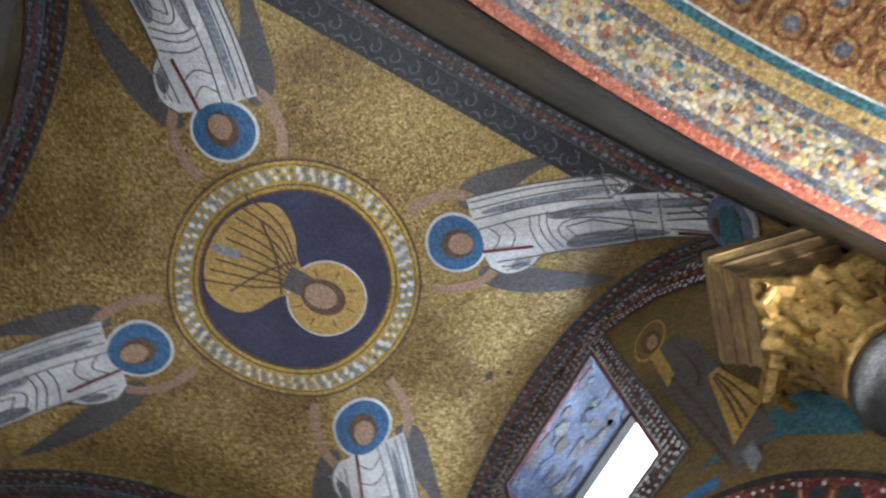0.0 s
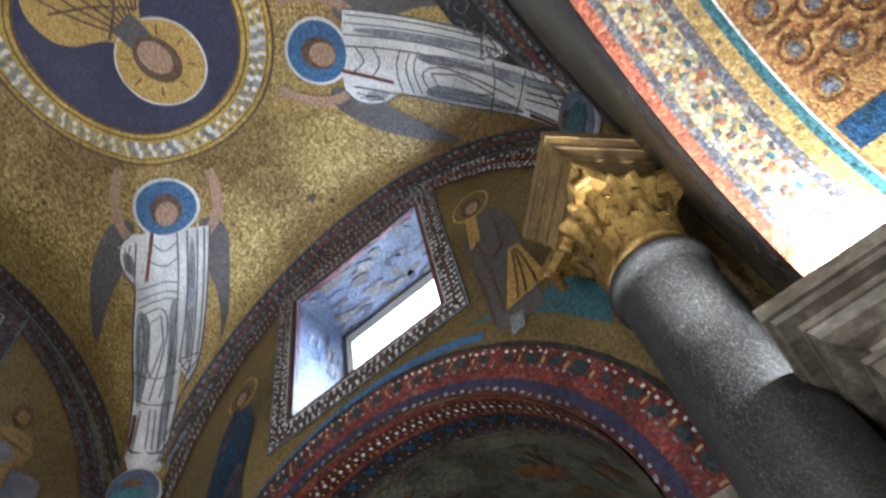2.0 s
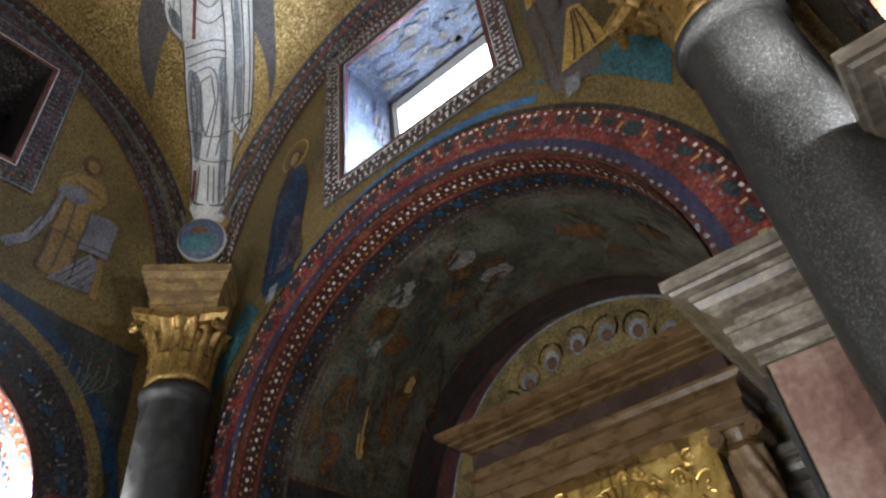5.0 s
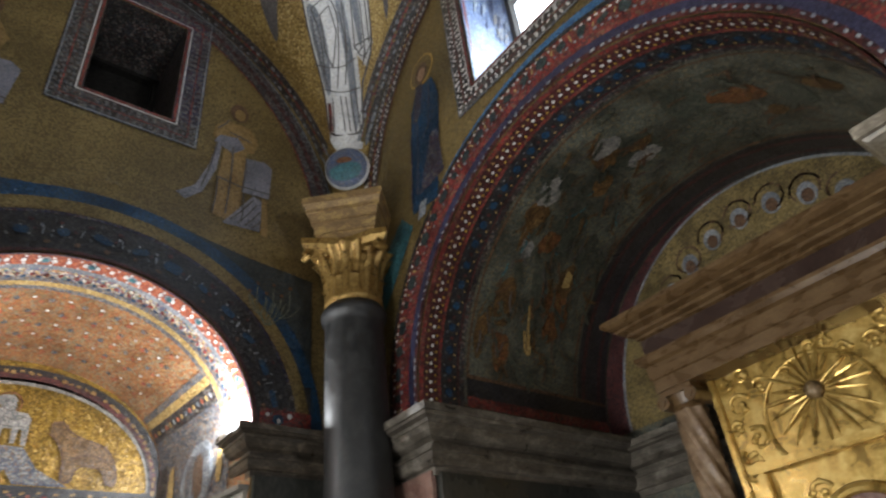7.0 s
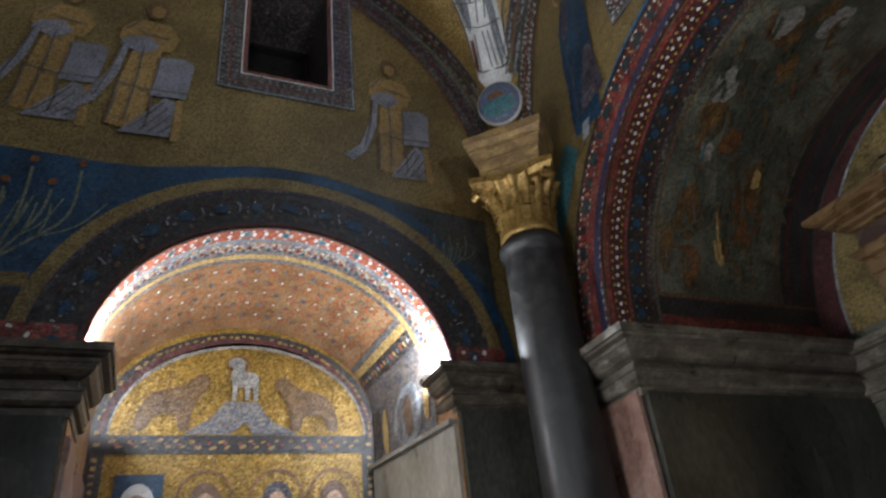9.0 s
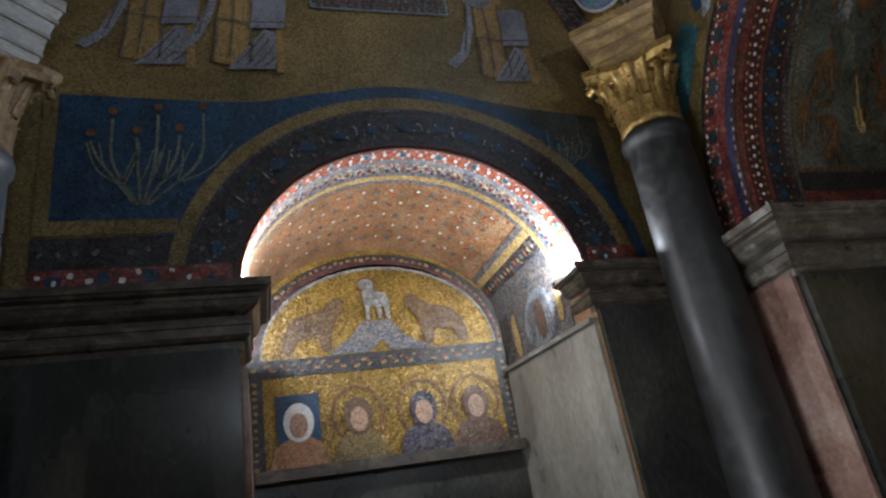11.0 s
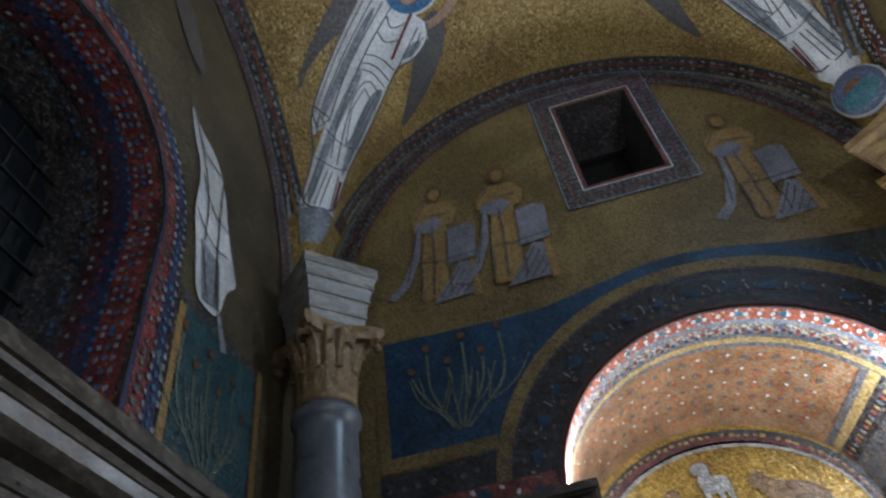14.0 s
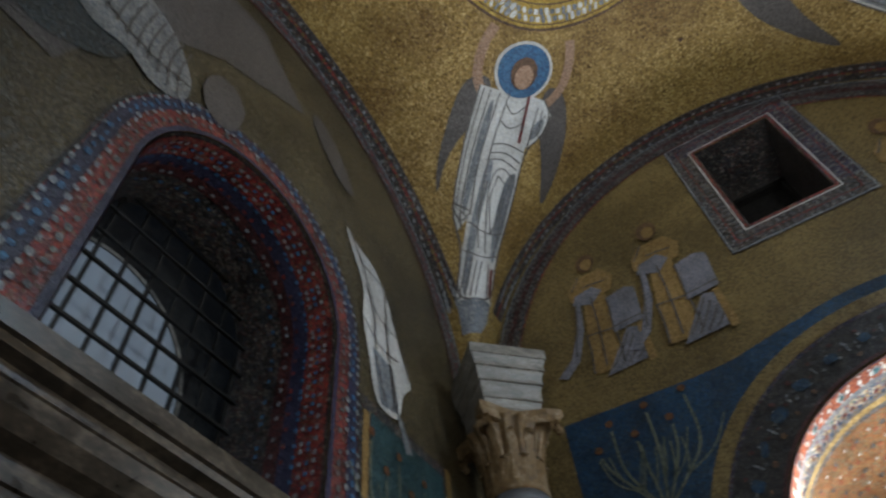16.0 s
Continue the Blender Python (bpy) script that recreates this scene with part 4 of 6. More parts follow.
    for name, r, back, mat, label in (("globe_rim", 0.127, -0.006, WHITE, "white rim"), ("globe", 0.122, 0.0, REVEAL, "pale blue globe")):
        bm = bmesh.new()
        for v in bmesh.ops.create_uvsphere(bm, u_segments=32, v_segments=16, radius=1.0)["verts"]:
            v.co = mid + side * v.co.x * r + rise * v.co.y * r + out * (v.co.z * 0.05 + back)
        part(name, bm, mat, fig, label, smooth=True)
    fill("globe_cloud", on_globe, smoothed([(-0.10, -0.01), (-0.04, 0.015), (0.04, 0.005), (0.10, -0.015), (0.07, -0.085), (-0.06, -0.09)], True), TEAL, 0.006, fig, fine=0.02)
    fill("globe_cloud", on_globe, smoothed([(-0.03, 0.045), (0.03, 0.05), (0.05, 0.02), (0.0, 0.01), (-0.05, 0.02)], True), RUST, 0.007, fig, fine=0.02)
    return fig


angel(1, 1, 1, "white robed winged figure shape in vault mosaic")
angel(-1, 1, -1, "white robed winged figure shape over gilded capital", -0.085)
angel(-1, -1, -1, "white robed winged figure shape over grey column", 0.07, False)
angel(1, -1, 1, "white robed winged figure shape near entrance", -0.05)

# medallion at the crown
med = thing("vault_medallion", "round mosaic medallion with dark blue disc", "mosaic medallion")
mc = lambda u, v, o=0.0: on_vault(CX + 0.01 + u, v - 0.01, o)


def ring(name, r0, r1, mat, o, parent, label=""):
    return band(name, mc, arc(0, 0, r0, r0, 0, 360, 72), arc(0, 0, r1, r1, 0, 360, 72), mat, o, parent, label)


ring("ring", 0.49, 0.655, GOLD_BRIGHT, 0.004, med, "gold ring")
for r, w in ((0.655, 0.014), (0.625, 0.006), (0.525, 0.008), (0.498, 0.012)):
    ring("ring_line", r - w, r, BROWN, 0.007, med)
for rr, mt, ph in ((0.594, WHITE, 0.0), (0.558, WHITE, 0.25), (0.594, SILVER, 0.5), (0.558, SILVER, 0.75)):
    gems("tessera", mc, [(rr * math.cos(a), rr * math.sin(a), a, 0.018, 0.011) for a in (2 * math.pi * (k + ph) / 58 for k in range(58))], mt, 0.008, med, 3, True)
fill("field", mc, disc(0, 0, 0.485, 72), FIELDBLUE, 0.004, med, "dark blue disc")
fill("mantle", mc, smoothed([(-0.06, 0.04), (-0.12, -0.06), (-0.25, -0.12), (-0.30, -0.22), (-0.27, -0.38), (-0.14, -0.46), (0.0, -0.48), (0.16, -0.455), (0.31, -0.36), (0.34, -0.25), (0.24, -0.12), (0.10, -0.05), (0.06, 0.04)], True), YELLOW, 0.008, med, "plain gold shape")
fill("nimbus_rim", mc, disc(-0.01, 0.18, 0.212, 36), WHITE, 0.008, med)
fill("nimbus", mc, disc(-0.01, 0.18, 0.203, 36), YELLOW, 0.011, med, "plain gold disc")
fill("neck_shape", mc, [(-0.06, 0.08), (0.06, 0.08), (0.07, -0.06), (-0.06, -0.06)], GREY, 0.0125, med)
fill("hair_shape", mc, disc(-0.01, 0.16, 0.098, 26, 0.122), BROWN, 0.014, med)
fill("head_shape", mc, disc(-0.01, 0.145, 0.066, 22, 0.088), SKIN, 0.017, med, "plain tan oval")
fill("scroll", mc, [(-0.03, -0.32), (0.02, -0.31), (0.0, -0.46), (-0.045, -0.45)], SILVER, 0.012, med)
bm = bmesh.new()
for k in range(9):
    a = -0.22 + 0.055 * k
    line(bm, mc, [(a * 0.35 + 0.02, -0.05), (a * 0.9 + 0.06, -0.2), (a * 1.15 + 0.05, -0.42)], 0.010, 0.011)
line(bm, mc, [(-0.1, -0.04), (0.06, -0.13), (0.22, -0.30)], 0.014, 0.012)
line(bm, mc, [(0.1, -0.05), (0.0, -0.16), (-0.2, -0.28)], 0.012, 0.012)
for a in range(0, 360, 45):
    line(bm, mc, [(-0.01 + 0.125 * math.cos(radians(a)), 0.17 + 0.125 * math.sin(radians(a))), (-0.01 + 0.17 * math.cos(radians(a)), 0.17 + 0.17 * math.sin(radians(a)))], 0.008, 0.0135)
part("drapery", bm, BROWN, med)["kind"] = "stuff"


# borders where vault and walls meet
def lunette(name, chart, mid, inner_mat, label, gem_a, gem_b):
    th = thing(name, label, "mosaic border")
    arcs = lambda d: arc(mid, ZS - 0.1, HALF - d, RISE + 0.1 - d, 0, 180, 64)
    for d0, d1, m, o in ((0.0, 0.135, DARK, 0.004), (0.055, 0.082, inner_mat, 0.007), (0.132, 0.140, RED, 0.007), (0.008, 0.014, SILVER, 0.007)):
        band("band", chart, arcs(d1), arcs(d0), m, o, th)
    for d, step, m, a, b in ((0.026, 0.034, gem_a, 0.010, 0.008), (0.044, 0.034, gem_a, 0.009, 0.007), (0.068, 0.06, gem_b, 0.012, 0.008), (0.096, 0.034, gem_a, 0.009, 0.007), (0.115, 0.034, gem_a, 0.010, 0.008)):
        gems("tessera_pattern", chart, [(u, v, t, a, b) for u, v, t in along(arcs(d), step)], m, 0.009, th, int(d * 1000))
    return th


lunette("lunette_border", on_a, CX, RED, "red and navy jewelled arch border of altar wall", WHITE, GOLD_BRIGHT)
lunette("lunette_border", on_b, 0.0, WINE, "dark jewelled arch border of side wall", DIM, GREY)
lunette("lunette_border", on_c, 0.0, RED, "dark scrolled arch border over lit archway", SILVER, RED)
lunette("lunette_border", on_d, CX, RED, "dark jewelled arch border of entrance wall", SILVER, TEAL)
# the same border turns on to the vault
edge = thing("vault_border", "dark mosaic border along the vault's edges", "mosaic border")
for fixed, side in (("y", 1), ("y", -1), ("x", 1), ("x", -1)):
    for d0, d1, m, o in ((0.0, 0.10, DARK, 0.004), (0.045, 0.062, RED, 0.007), (0.096, 0.102, GREY, 0.007)):
        ts = [1.30 * math.sin(math.pi / 2 * (2 * k / 48 - 1)) for k in range(49)]
        w0 = {("y", 1): YA, ("y", -1): YD, ("x", 1): XC, ("x", -1): XB}[(fixed, side)]
        if fixed == "y":
            band("band", on_vault, [(CX + t, w0 - side * d0) for t in ts], [(CX + t, w0 - side * d1) for t in ts], m, o, edge)
        else:
            band("band", on_vault, [(w0 - side * d0, t) for t in ts], [(w0 - side * d1, t) for t in ts], m, o, edge)
    for d, mt in ((0.022, SILVER), (0.075, SILVER), (0.053, GOLD_WALL)):
        tt = [CX + 1.30 * math.sin(math.pi / 2 * (2 * k / 70 - 1)) for k in range(71)]
        gems("tessera_pattern", on_vault, [(t, w0 - side * d, 0, 0.010, 0.008) if fixed == "y" else (w0 - side * d, t, 0, 0.008, 0.010) for t in tt], mt, 0.010, edge, int(d * 999))


bm = bmesh.new()
for k in range(22):
    t0 = -1.15 + 0.105 * k
    pts = [(XC - 0.165 + (0.045 - 0.006 * q) * math.cos(0.9 * q), t0 + (0.045 - 0.006 * q) * math.sin(0.9 * q)) for q in range(7)]
    line(bm, on_vault, pts, 0.008, 0.010)
    line(bm, on_vault, [(XC - 0.215, t0 + 0.03), (XC - 0.19, t0 + 0.06), (XC - 0.215, t0 + 0.09)], 0.008, 0.010)
wide = [1.22 * math.sin(math.pi / 2 * (2 * k / 48 - 1)) for k in range(49)]
band("band", on_vault, [(XC - 0.10, t) for t in wide], [(XC - 0.235, t) for t in wide], NIGHT, 0.004, edge)
part("scroll", bm, DIM, edge)["kind"] = "stuff"

# window frames in mosaic
def frame_border(name, chart, u0, u1, v0, v1, w, label, gem, wt=None):
    th = thing(name, label, "mosaic border")
    wt = wt or w
    out, inn = (u0 - w, u1 + w, v0 - w, v1 + wt), (u0, u1, v0, v1)
    for k, (a, b, c, d) in enumerate(((out[0], out[1], out[2], inn[2]), (out[0], out[1], inn[3], out[3]), (out[0], inn[0], inn[2], inn[3]), (inn[1], out[1], inn[2], inn[3]))):
        fill("band", chart, rect(a, b, c, d), NAVY if k % 2 else DARK, 0.006, th, fine=0)
    loops = lambda d: [(out[0] + d, out[2] + d), (out[1] - d, out[2] + d), (out[1] - d, out[3] - min(d, wt)), (out[0] + d, out[3] - min(d, wt)), (out[0] + d, out[2] + d)]
    for d, m, ww in ((w - 0.012, RED, 0.012), (w - 0.026, WHITE, 0.006), (0.01, SILVER, 0.007), (0.055, RED, 0.006)):
        bm = bmesh.new()
        line(bm, chart, loops(d), ww, 0.009)
        part("line", bm, m, th)
    for d, step, a, b, sh in ((0.026, 0.036, 0.008, 0.009, 0), (0.042, 0.036, 0.008, 0.007, 0.018), (0.074, 0.036, 0.008, 0.008, 0), (0.092, 0.036, 0.009, 0.008, 0.018)):
        if d < w - 0.03:
            gems("tessera_pattern", chart, [(u, v, t, a, b) for u, v, t in along(loops(d), step, 0, sh)], gem, 0.010, th, int(d * 900))
    return th


frame_border("window_border", on_a, *WIN_A, 0.13, "navy and white jewelled border around bright window", WHITE, 0.12)
frame_border("window_border", on_b, *WIN_B, 0.14, "dark blue jewelled border around dark window", DIM, 0.13)


# standing figures on the walls, as plain inlaid shapes
def standing(chart, u, z0, h, mats, label, book=None, lean=0.0, halo=None, flip=1, lift=0.0):
    robe, mantle, lines = mats
    th = thing("mosaic_figure", label, "mosaic figure", "standing figures on the walls")
    c = lambda a, b, o=0.0: chart(u + flip * a * h + lean * b * h, z0 + b * h, o + lift)
    if halo:
        fill("halo_rim", c, disc(0, 0.9, 0.105), YELLOW, 0.004, th)
        fill("halo", c, disc(0, 0.9, 0.093), halo, 0.006, th)
    if book:
        fill("tunic", c, [(-0.10, 0.10), (0.04, 0.08), (0.06, 0.35), (0.06, 0.62), (-0.06, 0.62), (-0.09, 0.35)], robe, 0.007, th)
        fill("collar", c, [(-0.14, 0.64), (-0.07, 0.58), (0.10, 0.60), (0.13, 0.70), (0.07, 0.79), (-0.07, 0.79), (-0.13, 0.72)], FADED, 0.009, th)
        fill("cuff", c, [(-0.13, 0.60), (-0.02, 0.55), (0.05, 0.62), (0.0, 0.68), (-0.1, 0.66)], mantle, 0.011, th)
        fill("sleeve", c, [(-0.11, 0.60), (-0.14, 0.42), (-0.20, 0.25), (-0.29, 0.17), (-0.24, 0.14), (-0.16, 0.22), (-0.10, 0.40), (-0.085, 0.58)], mantle, 0.009, th)
        fill("skirt", c, [(-0.04, 0.06), (0.17, 0.07), (0.17, 0.28), (0.12, 0.30)], mantle, 0.010, th)
        fill("hem_strip", c, [(0.175, 0.05), (0.215, 0.05), (0.20, 0.30), (0.17, 0.30)], robe, 0.009, th)
        fill("tablet", c, [(0.05, 0.30), (0.21, 0.31), (0.22, 0.54), (0.17, 0.57), (0.06, 0.55)], mantle, 0.012, th, "pale tablet")
        folds = [((-0.03, 0.12), (-0.02, 0.6)), ((0.0, 0.09), (0.12, 0.27)), ((0.04, 0.08), (0.14, 0.24)), ((0.08, 0.08), (0.16, 0.20)), ((0.12, 0.08), (0.17, 0.14)), ((0.055, 0.335), (0.215, 0.345)), ((0.05, 0.30), (0.06, 0.55)), ((-0.1, 0.35), (0.05, 0.33)), ((-0.11, 0.6), (-0.17, 0.25)), ((-0.05, 0.7), (0.08, 0.68)), ((-0.1, 0.10), (-0.09, 0.35)), ((0.06, 0.10), (0.06, 0.3)), ((-0.12, 0.7), (-0.06, 0.79))]
    else:
        fill("robe", c, [(-0.10, 0.02), (0.10, 0.0), (0.13, 0.35), (0.14, 0.62), (0.09, 0.78), (-0.05, 0.79), (-0.10, 0.66), (-0.11, 0.35)], robe, 0.007, th)
        fill("mantle", c, [(-0.04, 0.10), (0.16, 0.12), (0.12, 0.40), (0.07, 0.42)], mantle, 0.009, th)
        fill("arm_shape", c, [(-0.08, 0.58), (-0.02, 0.60), (0.01, 0.80), (-0.05, 0.82)], mantle, 0.009, th)
        fill("foot_shape", c, [(-0.06, -0.04), (0.0, -0.03), (0.02, 0.05), (-0.04, 0.05)], SILVER, 0.009, th)
        folds = [((-0.05, 0.1), (-0.04, 0.6)), ((0.02, 0.11), (0.08, 0.38)), ((0.06, 0.12), (0.09, 0.38)), ((0.11, 0.12), (0.10, 0.38)), ((0.05, 0.45), (0.07, 0.74)), ((-0.1, 0.05), (-0.1, 0.5)), ((0.0, 0.42), (0.12, 0.55))]
    fill("hair_shape", c, disc(0, 0.88, 0.055, 18, 0.07), BROWN, 0.009, th)
    fill("head_shape", c, disc(0.005, 0.865, 0.034, 16, 0.045), SKIN if halo else FADED, 0.011, th)
    bm = bmesh.new()
    for (a, b), (d, e) in folds:
        line(bm, c, [(a, b), ((a + d) / 2 + 0.008, (b + e) / 2), (d, e)], 0.009, 0.0145)
    part("drapery", bm, lines, th)["kind"] = "stuff"
    return th


FADED = mosaic("faded_yellow_mosaic", [(0.24, 0.15, 0.05), (0.30, 0.19, 0.06), (0.34, 0.22, 0.08), (0.22, 0.13, 0.04)], dirt=0.3)
standing(on_b, -0.80, 3.53, 0.94, (FADED, LILAC, GREY), "yellow and white standing figure shape with tablet", book=True, lean=0.06)
standing(on_b, -0.43, 3.51, 0.97, (FADED, LILAC, GREY), "yellow and white standing figure shape beside window border", book=True, lean=0.05, lift=0.009)
standing(on_b, 0.80, 3.50, 0.92, (FADED, LILAC, GREY), "faded yellow and white standing figure shape", book=True)
standing(on_a, 0.80, 3.50, 1.00, (GREY, YELLOW, BROWN), "dark brown standing figure shape with pale halo", halo=GOLD_WALL, lean=-0.02)
standing(on_a, -0.81, 3.46, 0.96, (DEEP_BLUE, NAVY, NAVY), "deep blue standing figure shape with gold halo", halo=GOLD_WALL, lean=0.10)
th = thing("mosaic_figure", "bent white robed figure shape", "mosaic figure", "standing figures on the walls")
on_bent = lambda u, v, o=0.0: on_d(u + 0.02, 3.05 + (v - 3.09) * 0.87, o)
fill("robe", on_bent, smoothed([(-0.36, 4.18), (-0.45, 4.09), (-0.58, 4.07), (-0.68, 3.95), (-0.75, 3.72), (-0.80, 3.60), (-0.87, 3.48), (-0.79, 3.40), (-0.765, 3.22), (-0.68, 3.20), (-0.60, 3.22), (-0.56, 3.45), (-0.51, 3.62), (-0.52, 3.85), (-0.42, 4.02)], True), WHITE, 0.006, th, "white robe with grey fold lines")
fill("skirt", on_bent, [(-0.58, 3.5), (-0.72, 3.48), (-0.76, 3.25), (-0.64, 3.22)], SILVER, 0.009, th)
fill("foot_shape", on_bent, [(-0.77, 3.24), (-0.74, 3.24), (-0.80, 3.08), (-0.84, 3.10)], SILVER, 0.009, th)
bm = bmesh.new()
for pts in ([(-0.45, 4.05), (-0.58, 3.8), (-0.60, 3.5)], [(-0.52, 3.85), (-0.62, 3.7), (-0.74, 3.7)], [(-0.66, 3.95), (-0.68, 3.6), (-0.72, 3.25)], [(-0.52, 3.62), (-0.64, 3.52), (-0.76, 3.56)], [(-0.6, 3.46), (-0.66, 3.25)], [(-0.36, 4.18), (-0.5, 3.98)], [(-0.5, 3.98), (-0.66, 3.97)], [(-0.76, 3.7), (-0.84, 3.5)], [(-0.70, 3.48), (-0.74, 3.25)]):
    line(bm, on_bent, pts, 0.009, 0.012)
part("drapery", bm, GREY, th)["kind"] = "stuff"

# ground fields on the altar wall
def gfield(name, chart, loop, mat, label, o=0.004):
    th = tagged(fill(name, chart, loop, mat, o), label, "mosaic field")
    return th


gfield("mosaic_field", on_a, [(0.58, 3.68), (0.74, 3.58), (0.9, 3.46), (1.06, 3.24), (1.12, 3.4), (1.08, 3.60), (1.02, 3.64), (0.94, 3.56), (0.8, 3.60)], TEAL, "blue green ground under standing figure")
gfield("mosaic_field", on_a, [(-1.22, 3.06), (-1.08, 3.22), (-0.92, 3.42), (-1.0, 3.52), (-1.12, 3.42), (-1.24, 3.3)], TEAL, "blue green ground under blue figure")
gfield("mosaic_field", on_a, arc(0.03, SPRING, 1.19, 1.14, 60, 125, 24) + arc(0.03, SPRING, 1.23, 1.18, 125, 60, 24), BLUE, "thin blue ground line over the altar arch")


TAN = mosaic("tan_border_mosaic", [(0.3, 0.19, 0.06), (0.44, 0.29, 0.10), (0.52, 0.38, 0.16), (0.36, 0.24, 0.09)], dirt=0.25)
# arch borders
def arch_border(name, chart, spec, rows, gem_rows, label):
    cu, r, rise = spec
    th = thing(name, label, "mosaic border")
    path = lambda d: [(cu + r + d, SPRING)] + arc(cu, SPRING, r + d, rise + d, 0, 180, 60)
    for d0, d1, m, o in rows:
        band("band", chart, path(d0), path(d1), m, o, th)
    for k, (d, step, m, a, b, sh) in enumerate(gem_rows):
        big = a > 0.02
        gems("jewel" if big else "tessera_pattern", chart, [(u, v, t, a, b) for u, v, t in along(path(d)[1:], step, 0, sh)], m, (0.008 if m in (DARK, NAVY) else 0.011) if big else 0.010, th, k + 5, big)
    return th


arch_border("arch_border", on_a, ARCH_A, [(0.0, 0.20, RED, 0.004), (0.182, 0.204, NIGHT, 0.006), (0.098, 0.172, RED, 0.006), (0.022, 0.058, FIELDBLUE, 0.006), (0.0, 0.022, WINE, 0.006)],
            [(0.134, 0.105, JEWEL, 0.028, 0.023, 0), (0.134, 0.105, TAN, 0.005, 0.016, 0.0525), (0.106, 0.035, SILVER, 0.008, 0.006, 0.0), (0.163, 0.035, WHITE, 0.007, 0.006, 0.0), (0.176, 0.06, TAN, 0.008, 0.004, 0.02), (0.012, 0.038, SILVER, 0.010, 0.006, 0.0)],
            "red arch border with dark jewels and white dots")
arch_border("arch_border", on_b, ARCH_B, [(0.0, 0.195, NIGHT, 0.004), (0.195, 0.255, GOLD_WALL, 0.008), (0.255, 0.318, DEEP_BLUE, 0.006), (0.0, 0.014, WINE, 0.006), (0.180, 0.193, NAVY, 0.006)],
            [(0.095, 0.15, DEEP_BLUE, 0.034, 0.022, 0), (0.075, 0.075, DIM, 0.007, 0.007, 0.01), (0.115, 0.075, SILVER, 0.007, 0.007, 0.04), (0.095, 0.15, SILVER, 0.004, 0.018, 0.075), (0.098, 0.15, DIM, 0.008, 0.006, 0.045), (0.098, 0.15, WINE, 0.010, 0.007, 0.11), (0.140, 0.11, WINE, 0.012, 0.009, 0), (0.045, 0.11, BROWN, 0.012, 0.009, 0)],
            "dark arch border with pale dots and blue outer band")
arch_border("arch_border", on_c, ARCH_C, [(0.0, 0.16, DARK, 0.004), (0.16, 0.19, BROWN, 0.006)], [(0.07, 0.07, GREY, 0.014, 0.01, 0), (0.12, 0.06, SILVER, 0.007, 0.006, 0)], "dark arch border beside lit archway")

# blue garden fields of the side wall
DUSK = mosaic("dusky_teal_mosaic", [(0.03, 0.035, 0.04), (0.045, 0.05, 0.045), (0.02, 0.035, 0.05), (0.06, 0.055, 0.045), (0.035, 0.05, 0.055)], dirt=0.6, patch=4)
gfield("mosaic_field", on_b, [(-1.10, 2.86)] + arc(0.27, SPRING, 0.97, 0.88, 160, 96, 20) + [(0.15, 3.49), (-0.07, 3.465), (-0.34, 3.41), (-0.5, 3.405), (-1.10, 3.43)], DEEP_BLUE, "deep blue mosaic ground with pale plant", 0.005)
gfield("mosaic_field", on_b, [(1.25, 2.80)] + [(1.25, 3.36), (0.9, 3.40), (0.6, 3.46), (0.4, 3.49)] + arc(0.27, SPRING, 0.97, 0.88, 80, 15, 20), DUSK, "dark teal mosaic ground", 0.005)
b_edge = thing("field_border", "ochre and red border around blue mosaic ground", "mosaic border")
fill("band", on_b, rect(-1.15, -0.66, 2.80, 2.86), GOLD_WALL, 0.0075, b_edge)
fill("band", on_b, rect(-1.15, -1.10, 2.86, 3.44), GOLD_WALL, 0.006, b_edge)
for u0, u1 in ((-1.15, B0 - 0.02), (B1 + 0.02, 1.25)):
    fill("band", on_b, rect(u0, u1, 2.56, 2.79), NIGHT, 0.0075, b_edge)
    fill("band", on_b, rect(u0, u1, 2.59, 2.665), RED, 0.009, b_edge)
    gems("tessera_pattern", on_b, [(u0 + 0.03 + 0.055 * k, 2.63 + 0.012 * (-1) ** k, 0, 0.011, 0.011) for k in range(int((u1 - u0 - 0.04) / 0.055))], WHITE, 0.012, b_edge, 9)
    gems("tessera_pattern", on_b, [(u0 + 0.08 + 0.16 * k, 2.625, 0, 0.03, 0.03) for k in range(int((u1 - u0 - 0.06) / 0.16))], DEEP_BLUE, 0.011, b_edge, 9)
    gems("tessera_pattern", on_b, [(u0 + 0.03 + 0.06 * k, 2.73, 0.6, 0.012, 0.01) for k in range(int((u1 - u0 - 0.04) / 0.06))], GREY, 0.010, b_edge, 9)


def plant(chart, u, z, s, label):
    th = thing("mosaic_plant", label, "mosaic plant")
    c = lambda a, b, o=0.0: chart(u + a * s, z + b * s, o)
    for k, (du, top, bend) in enumerate(((-0.42, 0.72, -0.25), (-0.25, 0.95, -0.2), (-0.05, 0.75, -0.03), (0.12, 1.0, 0.08), (0.3, 0.78, 0.2), (0.5, 1.02, 0.38))):
        bm = bmesh.new()
        pts = [(0.02 * k - 0.05, 0.0), (bend * 0.7, 0.2), (bend + du * 0.25, 0.45), (du, top - 0.08)]
        line(bm, c, pts, 0.026, 0.009)
        line(bm, c, [pts[1], (bend * 1.5, 0.34), (bend * 1.9 + 0.03, 0.62)], 0.016, 0.0092)
        line(bm, c, [(bend * 0.7, 0.2), (bend * 0.7 + 0.06, 0.36), (bend * 0.6 + 0.1, 0.55)], 0.017, 0.009)
        part("stem", bm, MOSS, th)
        fill("flower", c, disc(du, top, 0.04, 9), RUST, 0.011, th, "small faded orange dot")
    return th


